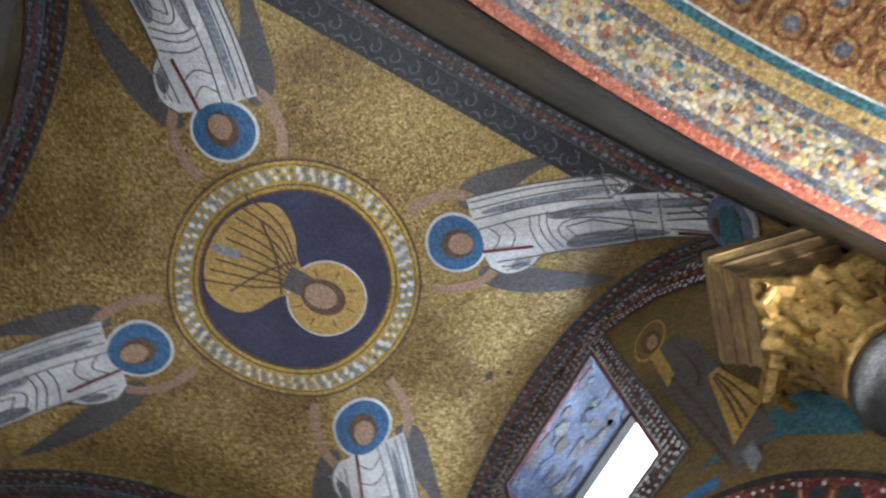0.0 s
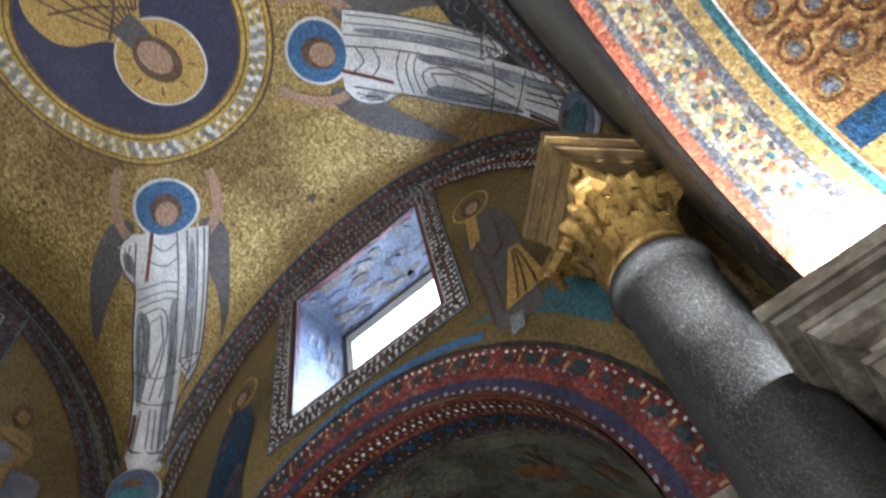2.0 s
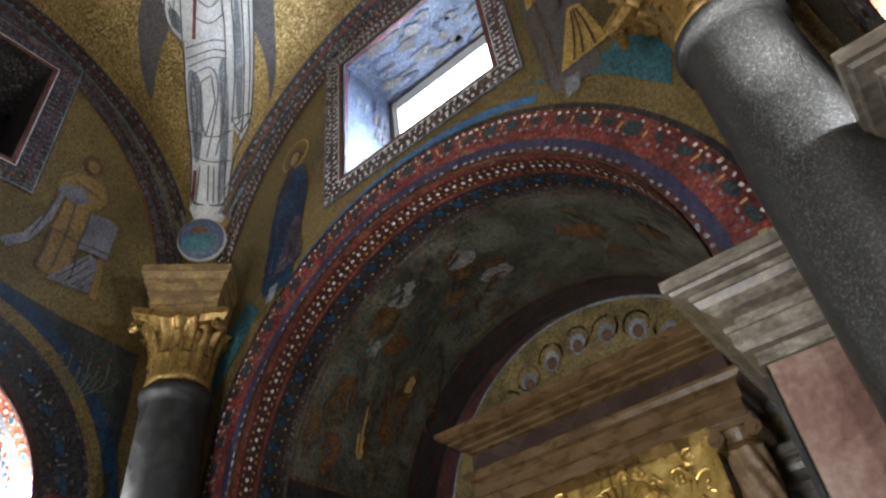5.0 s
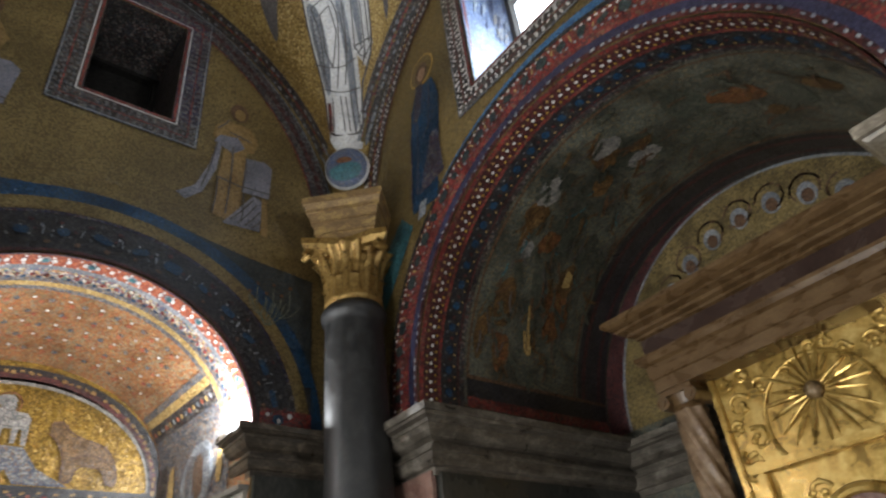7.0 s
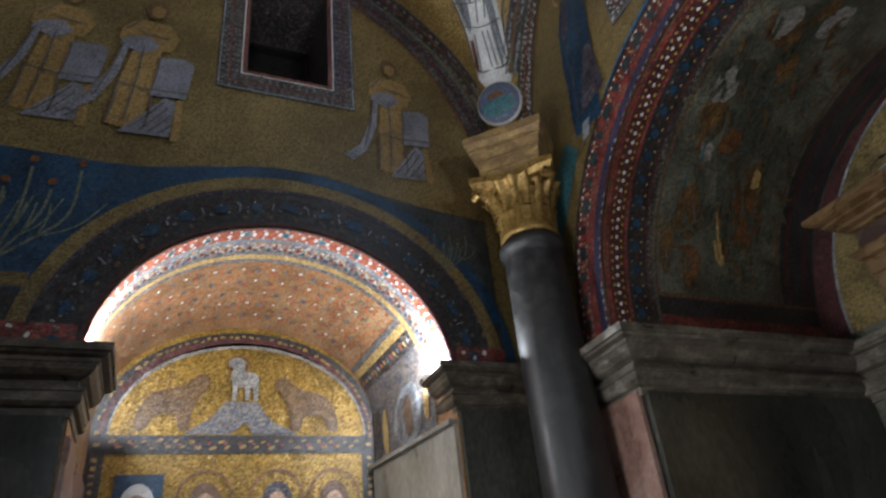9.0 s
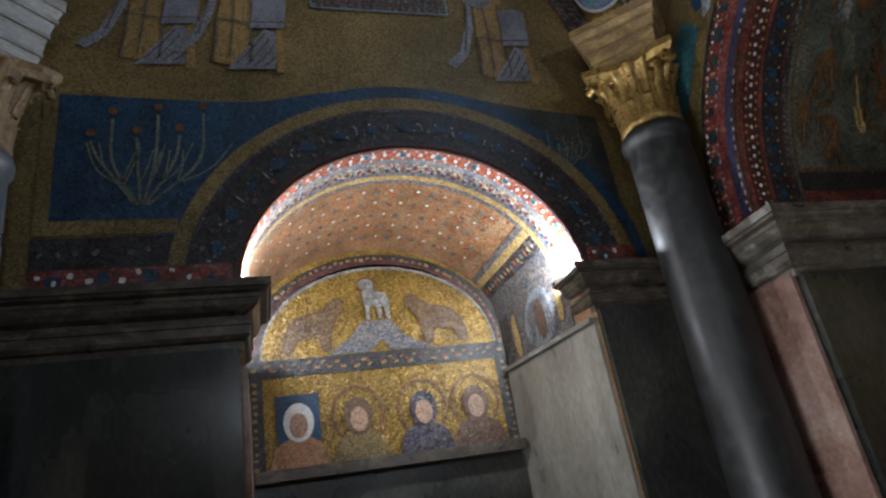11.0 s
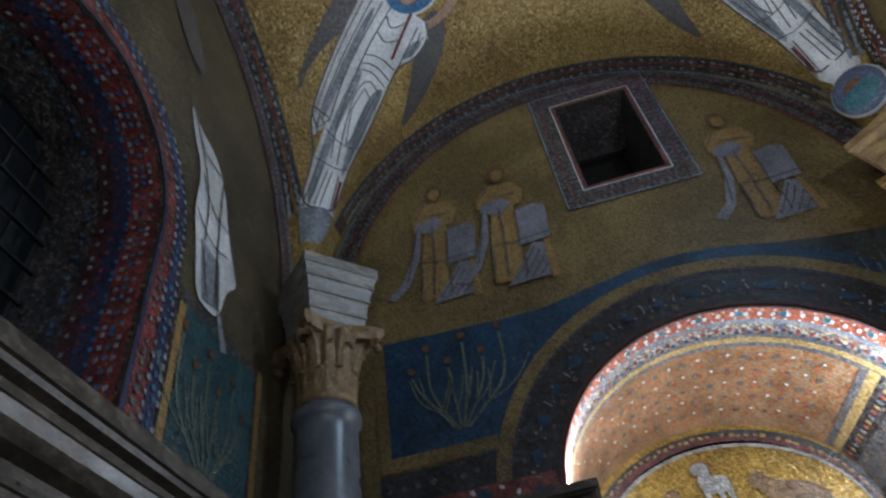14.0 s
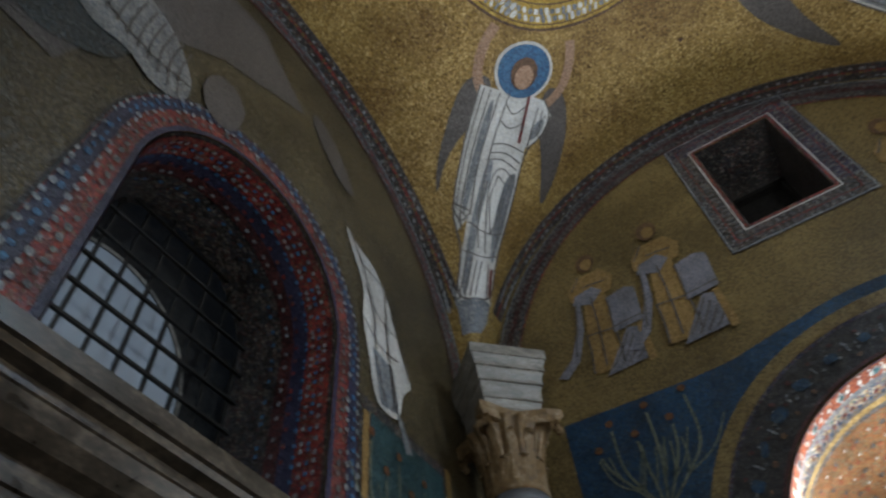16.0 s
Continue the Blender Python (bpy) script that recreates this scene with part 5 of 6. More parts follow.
plant(on_b, -0.79, 2.92, 0.45, "pale branching plant with orange flowers")
plant(on_d, -0.78, 2.56, 0.44, "pale branching plant in dark panel")
plant(on_b, 1.02, 3.06, 0.22, "faint branching plant in dark ground")

# entrance wall fields
DUSKTEAL = mosaic("dusky_green_blue_mosaic", [(0.02, 0.055, 0.07), (0.03, 0.075, 0.09), (0.045, 0.09, 0.095), (0.025, 0.06, 0.06)], dirt=0.45, patch=6)
d_f = thing("field_border", "blue and ochre mosaic panel border", "mosaic border")
fill("band", on_d, rect(-1.10, -0.50, 2.42, 3.14), DARK, 0.004, d_f)
fill("band", on_d, rect(-1.04, -0.56, 2.48, 3.09), DUSKTEAL, 0.006, d_f)
for a, b, c_, d_ in ((-1.10, -0.52, 2.42, 2.46), (-0.55, -0.515, 2.46, 3.08), (-1.10, -1.06, 2.46, 3.14)):
    fill("band", on_d, rect(a, b, c_, d_), FADED, 0.007, d_f)
gfield("mosaic_field", on_d, [(0.85, 3.3), (1.2, 3.3), (1.25, 4.2), (0.9, 4.6), (0.35, 4.75), (0.0, 4.45), (0.45, 4.15), (0.75, 3.8)], GREY, "grey clouded mosaic above grilled window", 0.004)
gfield("mosaic_field", on_d, smoothed([(0.72, 3.5), (1.0, 3.3), (1.12, 3.6), (1.0, 3.85), (0.74, 3.75)], True), DUSK, "teal mosaic patch above grilled window", 0.006)
gfield("mosaic_field", on_d, smoothed([(-0.02, 4.5), (-0.25, 4.25), (-0.42, 4.22), (-0.3, 4.45), (-0.1, 4.6)], True), GREY, "grey mosaic patch", 0.006)
th = thing("arch_border", "red and blue jewelled border of grilled window", "mosaic border")
dp = lambda d: [(WIN_D[0] + 0.45 + d * 1.35, SILL_D)] + arc(WIN_D[0], WIN_D[2], 0.45 + d, 0.472 + d, 0, 180, 48) + [(WIN_D[0] - 0.45 - d * 1.35, SILL_D)]
for d0, d1, m, o in ((0.0, 0.135, RED, 0.004), (0.075, 0.12, FIELDBLUE, 0.006), (0.0, 0.018, FIELDBLUE, 0.006), (0.124, 0.135, NIGHT, 0.006)):
    band("band", on_d, dp(d0), dp(d1), m, o, th)
for k, (d, m, sh) in enumerate(((0.07, SILVER, 0), (0.098, BLUE, 0.02), (0.119, SILVER, 0.01), (0.04, DIM, 0.0))):
    gems("tessera_pattern", on_d, [(u, v, t, 0.010, 0.009) for u, v, t in along(dp(d), 0.04, 0, sh)], m, 0.009, th, k)
def on_reveal(s, f, o=0.0):
    """Along the reveal's arch (0 to 1) and into it (0 to 1)."""
    fu, fv = path_at(fr_path, s)
    bu, bv = path_at(bk_path, s)
    u, v = fu + (bu - fu) * f, fv + (bv - fv) * f
    k = 1 - o * 2.2
    return on_d(WIN_D[0] + (u - WIN_D[0]) * k, 3.0 + (v - 3.0) * k, -0.42 * f)


def path_at(path, s):
    x = s * (len(path) - 1)
    k = min(int(x), len(path) - 2)
    (a, b), (c, d) = path[k], path[k + 1]
    return a + (c - a) * (x - k), b + (d - b) * (x - k)


def dense(path, n=60):
    pts = along(path, 0.01)
    return [pts[min(len(pts) - 1, int(k * (len(pts) - 1) / n))][:2] for k in range(n + 1)]


fr_path, bk_path = dense([(WIN_D[0] - 0.445, SILL_D)] + arc(WIN_D[0], WIN_D[2], 0.445, 0.467, 180, 0, 48) + [(WIN_D[0] + 0.445, SILL_D)]), dense([(WIN_D[0] - 0.398, SILL_D)] + arc(WIN_D[0], WIN_D[2] + 0.03, 0.398, 0.446, 180, 0, 48) + [(WIN_D[0] + 0.398, SILL_D)])
for f0, f1, m in ((0.02, 0.26, RED), (0.26, 0.40, FIELDBLUE), (0.40, 0.52, WINE)):
    band("band", on_reveal, [(k / 60, f0) for k in range(61)], [(k / 60, f1) for k in range(61)], m, 0.004, th)
rnd = random.Random(4)
vs, fs = {}, {}
for f, m, n in ((0.08, "w", 70), (0.14, "b", 70), (0.2, "w", 70), (0.26, "b", 70), (0.36, "r", 50), (0.46, "w", 50), (0.6, "b", 50)):
    vs.setdefault(m, [])
    fs.setdefault(m, [])
    for k in range(n):
        s, q = (k + rnd.uniform(0.2, 0.8)) / n, len(vs[m])
        for a, b in ((-1, -1), (1, -1), (1, 1), (-1, 1)):
            vs[m].append(on_reveal(min(1, max(0, s + a * 0.0026)), f + b * 0.016, 0.009))
        fs[m].append((q, q + 1, q + 2, q + 3))
for m, mt in (("w", SILVER), ("b", BLUE), ("r", RED)):
    mesh("tessera_pattern", vs[m], fs[m], mt, th)["kind"] = "stuff"


# soffits of the arches
def on_soffit(chart, spec, back, depth):
    def c(s, d, o=0.0):
        f = d / depth
        cu, r, rise = (a + (b - a) * f for a, b in zip(spec, back))
        a = radians(s)
        return chart(cu + (r - o) * math.cos(a), SPRING + (rise - o) * math.sin(a), -d)
    return c


def soffit_bands(c, rows, th, n=60, a0=0.0, a1=180.0):
    for d0, d1, m, o in rows:
        ss = [a0 + (a1 - a0) * k / n for k in range(n + 1)]
        band("band", c, [(s, d0) for s in ss], [(s, d1) for s in ss], m, o, th)


def soffit_gems(name, c, d, n, m, half_deg, half_d, th, o=0.009, shift=0.0, a0=2, a1=178, seed=0):
    rnd = random.Random(seed)
    vs, fs = [], []
    for k in range(n):
        s = a0 + (a1 - a0) * (k + 0.5 + shift) / n + rnd.uniform(-0.3, 0.3)
        e = d + rnd.uniform(-0.003, 0.003)
        q = len(vs)
        for p in range(8):
            t = 2 * math.pi * (p + 0.5) / 8
            vs.append(c(s + half_deg * math.cos(t), e + half_d * math.sin(t), o))
        fs.append(tuple(range(q, q + 8)))
    mesh(name, vs, fs, m, th)["kind"] = "stuff"


CREAM = mosaic("cream_leaf_mosaic", [(0.45, 0.36, 0.16), (0.55, 0.46, 0.28), (0.15, 0.19, 0.16), (0.5, 0.36, 0.12), (0.12, 0.13, 0.19), (0.58, 0.52, 0.4), (0.34, 0.13, 0.07)], scale=95, dirt=0.3)
MIX = mosaic("scattered_colour_mosaic", [(0.25, 0.08, 0.05), (0.08, 0.1, 0.17), (0.5, 0.44, 0.32), (0.45, 0.28, 0.09), (0.10, 0.18, 0.15), (0.12, 0.12, 0.2), (0.52, 0.48, 0.4)], scale=110, dirt=0.2)
for nm, chart, spec, back, dep, label in (("soffit_mosaic", on_b, ARCH_B, (0.21, 0.66, 0.50), NB, "orange gold soffit mosaic with white dots"), ("soffit_mosaic", on_c, ARCH_C, ARCH_C, NC, "red gold soffit mosaic with dark rosettes")):
    c = on_soffit(chart, spec, back, dep)
    th = thing(nm, label, "soffit mosaic")
    east = chart is on_c
    if east:
        soffit_bands(c, [(0.0, 0.028, CORAL, 0.007), (0.028, 0.05, SLATE, 0.007), (0.05, 0.145, CREAM, 0.007), (0.145, 0.172, SLATE, 0.007), (0.172, 0.212, TAN, 0.007), (0.212, 0.234, TEAL, 0.007), (0.234, 0.24, WHITE, 0.007)], th, a0=0)
        for k, (d, n, m, hd, hw) in enumerate(((0.072, 26, SLATE, 0.7, 0.009), (0.12, 24, TEAL, 0.8, 0.007), (0.095, 26, SLATE, 0.6, 0.010), (0.09, 30, CORAL, 0.35, 0.007), (0.108, 34, TAN, 0.5, 0.008), (0.195, 26, SLATE, 0.4, 0.006), (0.134, 28, SLATE, 0.6, 0.006))):
            soffit_gems("leaf_pattern", c, d, n, m, hd, hw, th, 0.009 + 0.0003 * k, 0.37 * k, 2, 178, k)
        for a0, a1, m in ((10, 15, TEAL), (8, 10, WHITE), (15, 22, TAN), (22, 28, DEEP_BLUE)):
            for mirror in (0, 1):
                p, q = (a0, a1) if not mirror else (180 - a1, 180 - a0)
                band("band", c, [(p + (q - p) * k / 4, 0.25) for k in range(5)], [(p + (q - p) * k / 4, dep) for k in range(5)], m, 0.008, th)
        for r_, d in enumerate((0.30, 0.385, 0.47, 0.555, 0.64, 0.725, 0.81, 0.895)):
            for k in range(13):
                s0 = 32 + 116 * (k + 0.25 + 0.5 * (r_ % 2)) / 13
                ros = band("rosette", c, arc(s0, d, 2.3, 0.029, 0, 360, 14), arc(s0, d, 2.9, 0.036, 0, 360, 14), RUST, 0.008, th)
                fill("rosette_eye", c, disc(s0, d, 1.5, 10, 0.019), SLATE, 0.0105, ros, fine=0)
                fill("rosette_dot", c, disc(s0, d, 0.6, 8, 0.008), SILVER, 0.013, ros, fine=0)
            soffit_gems("dot_pattern", c, d, 13, RUST, 0.45, 0.034, th, 0.0078, 0.25 - 0.5 * (r_ % 2), 32, 148)
            soffit_gems("dot_pattern", c, d + 0.042, 26, RUST, 0.5, 0.016, th, 0.008, 0.25, 32, 148)
    else:
        soffit_bands(c, [(0.0, 0.075, CORAL, 0.007), (0.0, 0.008, NAVY, 0.009), (0.075, 0.10, SILVER, 0.007), (0.10, 0.155, MIX, 0.007), (0.155, 0.185, SLATE, 0.007), (0.185, 0.215, TAN, 0.007), (0.215, 0.24, SLATE, 0.007)], th)
        soffit_gems("dot_pattern", c, 0.040, 40, WHITE, 0.8, 0.013, th, 0.011)
        soffit_gems("dot_pattern", c, 0.040, 13, SILVER, 1.9, 0.020, th, 0.010)
        soffit_gems("dot_pattern", c, 0.040, 13, TEAL, 1.1, 0.012, th, 0.012)
        soffit_gems("dot_pattern", c, 0.018, 44, WHITE, 0.5, 0.006, th, 0.011, 0.4)
        soffit_gems("dot_pattern", c, 0.064, 44, WHITE, 0.5, 0.006, th, 0.011, 0.4)
        soffit_gems("dot_pattern", c, 0.135, 40, RED, 0.8, 0.012, th, 0.010)
        soffit_gems("dot_pattern", c, 0.150, 40, DEEP_BLUE, 0.8, 0.009, th, 0.010, 0.5)
        for a0, a1, m in ((32, 35, SLATE), (28, 32, TAN), (20, 28, DARK)):
            band("band", c, [(a0 + (a1 - a0) * k / 4, 0.22) for k in range(5)], [(a0 + (a1 - a0) * k / 4, dep - 0.02) for k in range(5)], m, 0.008, th)
        for k in range(15):
            fill("shape", c, disc(24, 0.25 + 0.036 * k, 1.4, 7, 0.010), (SILVER, TAN, CORAL)[k % 3], 0.010, th, fine=0)
        band("band", c, [(20 * k / 6, 0.24) for k in range(7)], [(20 * k / 6, dep - 0.02) for k in range(7)], SLATE, 0.008, th)
        for r_, d in enumerate((0.29, 0.38, 0.47, 0.56, 0.66)):
            soffit_gems("dot_pattern", c, d, 12, WHITE, 0.7, 0.008, th, 0.010, 0.5 * (r_ % 2), 40, 172, r_)
            soffit_gems("dot_pattern", c, d + 0.03, 13, CORAL, 1.0, 0.012, th, 0.009, 0.25, 40, 172, r_ + 9)
            soffit_gems("dot_pattern", c, d + 0.015, 12, SLATE, 1.1, 0.014, th, 0.0088, 0.5 * ((r_ + 1) % 2), 40, 172, r_ + 4)
# mosaic on the pale jamb of the side niche
on_jamb = lambda d, v, o=0.0: Vector((XB - d, B1 - 0.006 - 0.12 * d / NB - o, v))
th = thing("jamb_mosaic", "pale blue mosaic with draped shape above marble slabs", "mosaic field")
fill("field", on_jamb, rect(0.16, NB - 0.02, 2.345, 2.60), SLATE, 0.004, th, fine=0)
fill("border", on_jamb, rect(NB - 0.10, NB - 0.02, 2.345, 2.60), DARK, 0.007, th, fine=0)
fill("robe", on_jamb, smoothed([(0.30, 2.36), (0.52, 2.36), (0.56, 2.48), (0.50, 2.60), (0.40, 2.66), (0.30, 2.60), (0.27, 2.48)], True), SILVER, 0.008, th, fine=0)
for pts, m in (([(0.36, 2.38), (0.42, 2.38), (0.45, 2.52), (0.40, 2.60), (0.35, 2.52)], BROWN), ([(0.46, 2.38), (0.50, 2.40), (0.51, 2.50), (0.47, 2.56)], SLATE), ([(0.60, 2.36), (0.66, 2.36), (0.67, 2.56), (0.62, 2.60)], TAN), ([(0.20, 2.40), (0.25, 2.42), (0.24, 2.56), (0.20, 2.58)], TAN)):
    fill("shape", on_jamb, smoothed(pts, True), m, 0.011, th, fine=0)
bm = bmesh.new()
for k in range(9):
    line(bm, on_jamb, [(0.29 + 0.03 * k, 2.37), (0.30 + 0.025 * k, 2.46), (0.33 + 0.017 * k, 2.58)], 0.006, 0.0125)
part("drapery", bm, GREY, th)["kind"] = "stuff"
bm = bmesh.new()
for v in box(bm, 0.0, NB - 0.02, -0.03, 0.012, 2.322, 2.342):
    v.co = on_jamb(v.co.x, v.co.z, v.co.y + 0.03)
tagged(part("trim", bm, WHITEIMPOST), "thin pale marble moulding above jamb slabs", "trim", kind="structure")

# altar niche soffit
c = on_soffit(on_a, ARCH_A, ARCH_A, NA)
th = thing("soffit_mosaic", "dark worn soffit mosaic with jewelled edge bands", "soffit mosaic")
soffit_bands(c, [(0.0, 0.022, RED, 0.007), (0.022, 0.10, WINE, 0.007), (0.10, 0.116, RED, 0.007), (0.116, 0.205, NIGHT, 0.007), (0.205, 0.216, WINE, 0.007), (0.216, 0.245, DARK, 0.007)], th)
soffit_gems("dot_pattern", c, 0.036, 84, TAN, 0.42, 0.007, th, 0.011, 0, seed=1)
soffit_gems("dot_pattern", c, 0.060, 72, WHITE, 0.5, 0.008, th, 0.011, 0.5, seed=2)
soffit_gems("dot_pattern", c, 0.084, 84, GOLD_BRIGHT, 0.42, 0.007, th, 0.011, 0.2, seed=3)
soffit_gems("dot_pattern", c, 0.160, 30, DEEP_BLUE, 1.2, 0.020, th, 0.009, 0, seed=4)
soffit_gems("dot_pattern", c, 0.134, 60, DIM, 0.4, 0.006, th, 0.011, 0, seed=5)
soffit_gems("dot_pattern", c, 0.186, 60, TAN, 0.35, 0.005, th, 0.011, 0, seed=6)
soffit_gems("dot_pattern", c, 0.160, 30, WINE, 0.5, 0.010, th, 0.011, 0.5, seed=7)
for p, q, m in ((2, 5.0, RED), (5.0, 10, NIGHT), (10, 11, BROWN)):
    for mirror in (0, 1):
        a0, a1 = (p, q) if not mirror else (180 - q, 180 - p)
        band("band", c, [(a0 + (a1 - a0) * k / 3, 0.26) for k in range(4)], [(a0 + (a1 - a0) * k / 3, NA - 0.02) for k in range(4)], m, 0.008, th)
        soffit_gems("dot_pattern", c, 0.75, 2, DIM, 0.1, 0.004, th, 0.0095, 0, a0, a1)
soffit_bands(c, [(0.26, 0.27, BROWN, 0.008), (0.96, 0.975, BROWN, 0.008), (0.99, 1.20, NIGHT, 0.008), (1.02, 1.045, WINE, 0.0095), (1.14, 1.16, WINE, 0.0095)], th, a0=11, a1=169)
OLIVE = mosaic("olive_shape_mosaic", [(0.06, 0.07, 0.05), (0.09, 0.1, 0.07), (0.12, 0.11, 0.08), (0.05, 0.06, 0.05)], dirt=0.5)
blot = random.Random(21)
EMBER = mosaic("ember_brown_mosaic", [(0.11, 0.056, 0.02), (0.16, 0.085, 0.028), (0.20, 0.125, 0.045), (0.075, 0.04, 0.018)], dirt=0.5, patch=12)
ASH = mosaic("ashen_pale_mosaic", [(0.2, 0.19, 0.17), (0.29, 0.27, 0.24), (0.36, 0.33, 0.29), (0.16, 0.16, 0.16)], dirt=0.45, patch=14)
for s, d, rs, rd, m, o in ((112.5, 0.40, 5.0, 0.055, ASH, 0.012), (108, 0.44, 3.0, 0.03, OLIVE, 0.014), (94, 0.46, 4.5, 0.055, ASH, 0.012), (92, 0.60, 7, 0.13, OLIVE, 0.008), (97, 0.50, 4, 0.09, EMBER, 0.010), (90, 0.66, 5, 0.045, ASH, 0.010), (88, 0.58, 3.5, 0.03, EMBER, 0.013),
                           (130.5, 0.44, 3.6, 0.05, ASH, 0.010), (135, 0.77, 5.5, 0.055, EMBER, 0.012), (135, 0.77, 3.0, 0.03, TAN, 0.014), (146, 0.42, 8, 0.065, EMBER, 0.010), (155, 0.33, 7.5, 0.045, EMBER, 0.010), (146.5, 0.76, 8.5, 0.10, RUST, 0.009), (152, 0.60, 10, 0.05, OLIVE, 0.010),
                           (120, 0.40, 5, 0.06, EMBER, 0.010), (122, 0.62, 9, 0.10, OLIVE, 0.008), (126, 0.55, 4, 0.06, RUST, 0.011), (104, 0.62, 5, 0.05, EMBER, 0.011), (160, 0.45, 6, 0.05, RUST, 0.009), (138, 0.60, 6, 0.05, OLIVE, 0.011),
                           (60, 0.55, 7, 0.07, RUST, 0.008), (48, 0.62, 4, 0.10, OLIVE, 0.008), (56, 0.72, 3, 0.05, EMBER, 0.010), (72, 0.50, 5, 0.12, OLIVE, 0.008), (40, 0.50, 5, 0.06, EMBER, 0.008)):
    fill("shape", c, smoothed([(p + blot.uniform(-0.3, 0.3) * rs, q + blot.uniform(-0.3, 0.3) * rd) for p, q in disc(s, d, rs, 11, rd)], True), m, o, th, fine=0)
# strokes of robes and leaves on the dark soffit
on_long = lambda u, d, o=0.0: c(u * 60, d, o)
bm = bmesh.new()
line(bm, on_long, [(2.42, 0.585), (2.66, 0.625)], 0.014, 0.0165)
line(bm, on_long, [(2.55, 0.585), (2.66, 0.605), (2.66, 0.64), (2.56, 0.62)], 0.016, 0.0168)
part("staff", bm, TAN, th, "pale yellow staff")
for mt, n, wide, lo, hi in ((OLIVE, 70, 0.020, 1.5, 2.75), (EMBER, 60, 0.014, 1.5, 2.75), (GREY, 40, 0.010, 1.5, 2.7), (BROWN, 60, 0.014, 0.5, 2.75), (TEAL, 10, 0.010, 1.7, 2.7), (OLIVE, 40, 0.022, 0.4, 1.5)):
    bm = bmesh.new()
    for k in range(n):
        u, d, a, l = blot.uniform(lo, hi), blot.uniform(0.31, 0.93), blot.gauss(0.15, 0.45), blot.uniform(0.04, 0.13)
        bend = blot.uniform(-0.9, 0.9)
        pts = [(u, d), (u + l * 0.5 * math.cos(a), d + l * 0.5 * math.sin(a)), (u + l * 0.5 * math.cos(a) + l * 0.5 * math.cos(a + bend), d + l * 0.5 * math.sin(a) + l * 0.5 * math.sin(a + bend))]
        line(bm, on_long, pts, wide * blot.uniform(0.4, 1.1), 0.0155 + 0.0001 * k)
    part("stroke_pattern", bm, mt, th)["kind"] = "stuff"

# back of the altar niche
on_na = lambda u, v, o=0.0: Vector((u, YA + NA - o, v))
YELLOWED = mosaic("yellowed_gold_mosaic", [(0.20, 0.145, 0.05), (0.29, 0.21, 0.075), (0.34, 0.25, 0.095), (0.16, 0.12, 0.055)], metal=0.2, rough=0.45, tilt=0.3, dirt=0.5, patch=7)
th = thing("lunette_mosaic", "gold lunette mosaic with pale blotches behind altar", "mosaic field")
band("border", on_na, arc(0.03, SPRING, 0.895, 0.925, 0, 180, 48), arc(-0.02, SPRING, 0.968, 0.938, 0, 180, 48), WINE, 0.004, th)
band("rim", on_na, arc(0.03, SPRING, 0.885, 0.915, 0, 180, 48), arc(0.03, SPRING, 0.898, 0.928, 0, 180, 48), SILVER, 0.007, th)
fill("field", on_na, arc(0.03, SPRING, 0.892, 0.922, 0, 180, 40), YELLOWED, 0.004, th)
vine = random.Random(5)
for a in range(14, 170, 13):
    u, v = 0.06 + 0.71 * math.cos(radians(a)), SPRING + 0.74 * math.sin(radians(a))
    fill("shape", on_na, disc(u, v, 0.045, 14, 0.058), SILVER, 0.007, th, fine=0)
    fill("shape", on_na, disc(u, v - 0.012, 0.028, 12, 0.036), BROWN, 0.010, th, fine=0)
    bm = bmesh.new()
    for k in range(4):
        t0 = vine.uniform(0, 6)
        line(bm, on_na, [(u + 0.07 * math.cos(t0 + q * 0.7), v + 0.03 + 0.07 * math.sin(t0 + q * 0.7)) for q in range(4)], 0.009, 0.0085)
    part("tendril", bm, BROWN, th)
patch = tagged(fill("plaster_patch", on_na, [(0.72, 2.66), (0.70, 2.80), (0.76, 2.98), (0.83, 3.06), (0.88, 2.94), (0.95, 2.87), (0.965, 2.70), (0.90, 2.64), (0.80, 2.62)], WHITEIMPOST, 0.012), "bare white plaster where mosaic is lost", "plaster patch")

# back of the side niche
FAWN = mosaic("fawn_mosaic", [(0.11, 0.06, 0.022), (0.16, 0.09, 0.035), (0.20, 0.12, 0.05), (0.09, 0.05, 0.02)], dirt=0.4, patch=10)
PALEGREY = mosaic("pale_grey_mosaic", [(0.2, 0.2, 0.2), (0.28, 0.28, 0.27), (0.34, 0.33, 0.31), (0.16, 0.17, 0.2)], dirt=0.4, patch=12)
on_nb = lambda u, v, o=0.0: Vector((XB - NB + o, u, v))
th = thing("lunette_mosaic", "bright gold lunette mosaic with grey mount and animal shapes", "mosaic field")
for r0, r1, m, o in ((0.585, 0.66, NIGHT, 0.004), (0.60, 0.622, WINE, 0.007), (0.580, 0.588, ASH, 0.007)):
    band("border", on_nb, arc(0.22, 2.50, r0 * 1.02, r0 * 0.76, 0, 180, 48), arc(0.22, 2.50, r1 * 1.02, r1 * 0.80, 0, 180, 48), m, o, th)
gems("tessera_pattern", on_nb, [(u, v, t, 0.012, 0.008) for u, v, t in along(arc(0.21, 2.50, 0.635, 0.502, 0, 180, 48), 0.035)], FADED, 0.010, th)
for u0, u1 in ((-0.45, -0.375), (0.795, 0.87)):
    fill("border", on_nb, rect(u0, u1, 1.98, 2.5), NIGHT, 0.004, th, fine=0)
    gems("tessera_pattern", on_nb, [((u0 + u1) / 2, 2.0 + 0.035 * k, 0, 0.012, 0.009) for k in range(14)], FADED, 0.009, th)
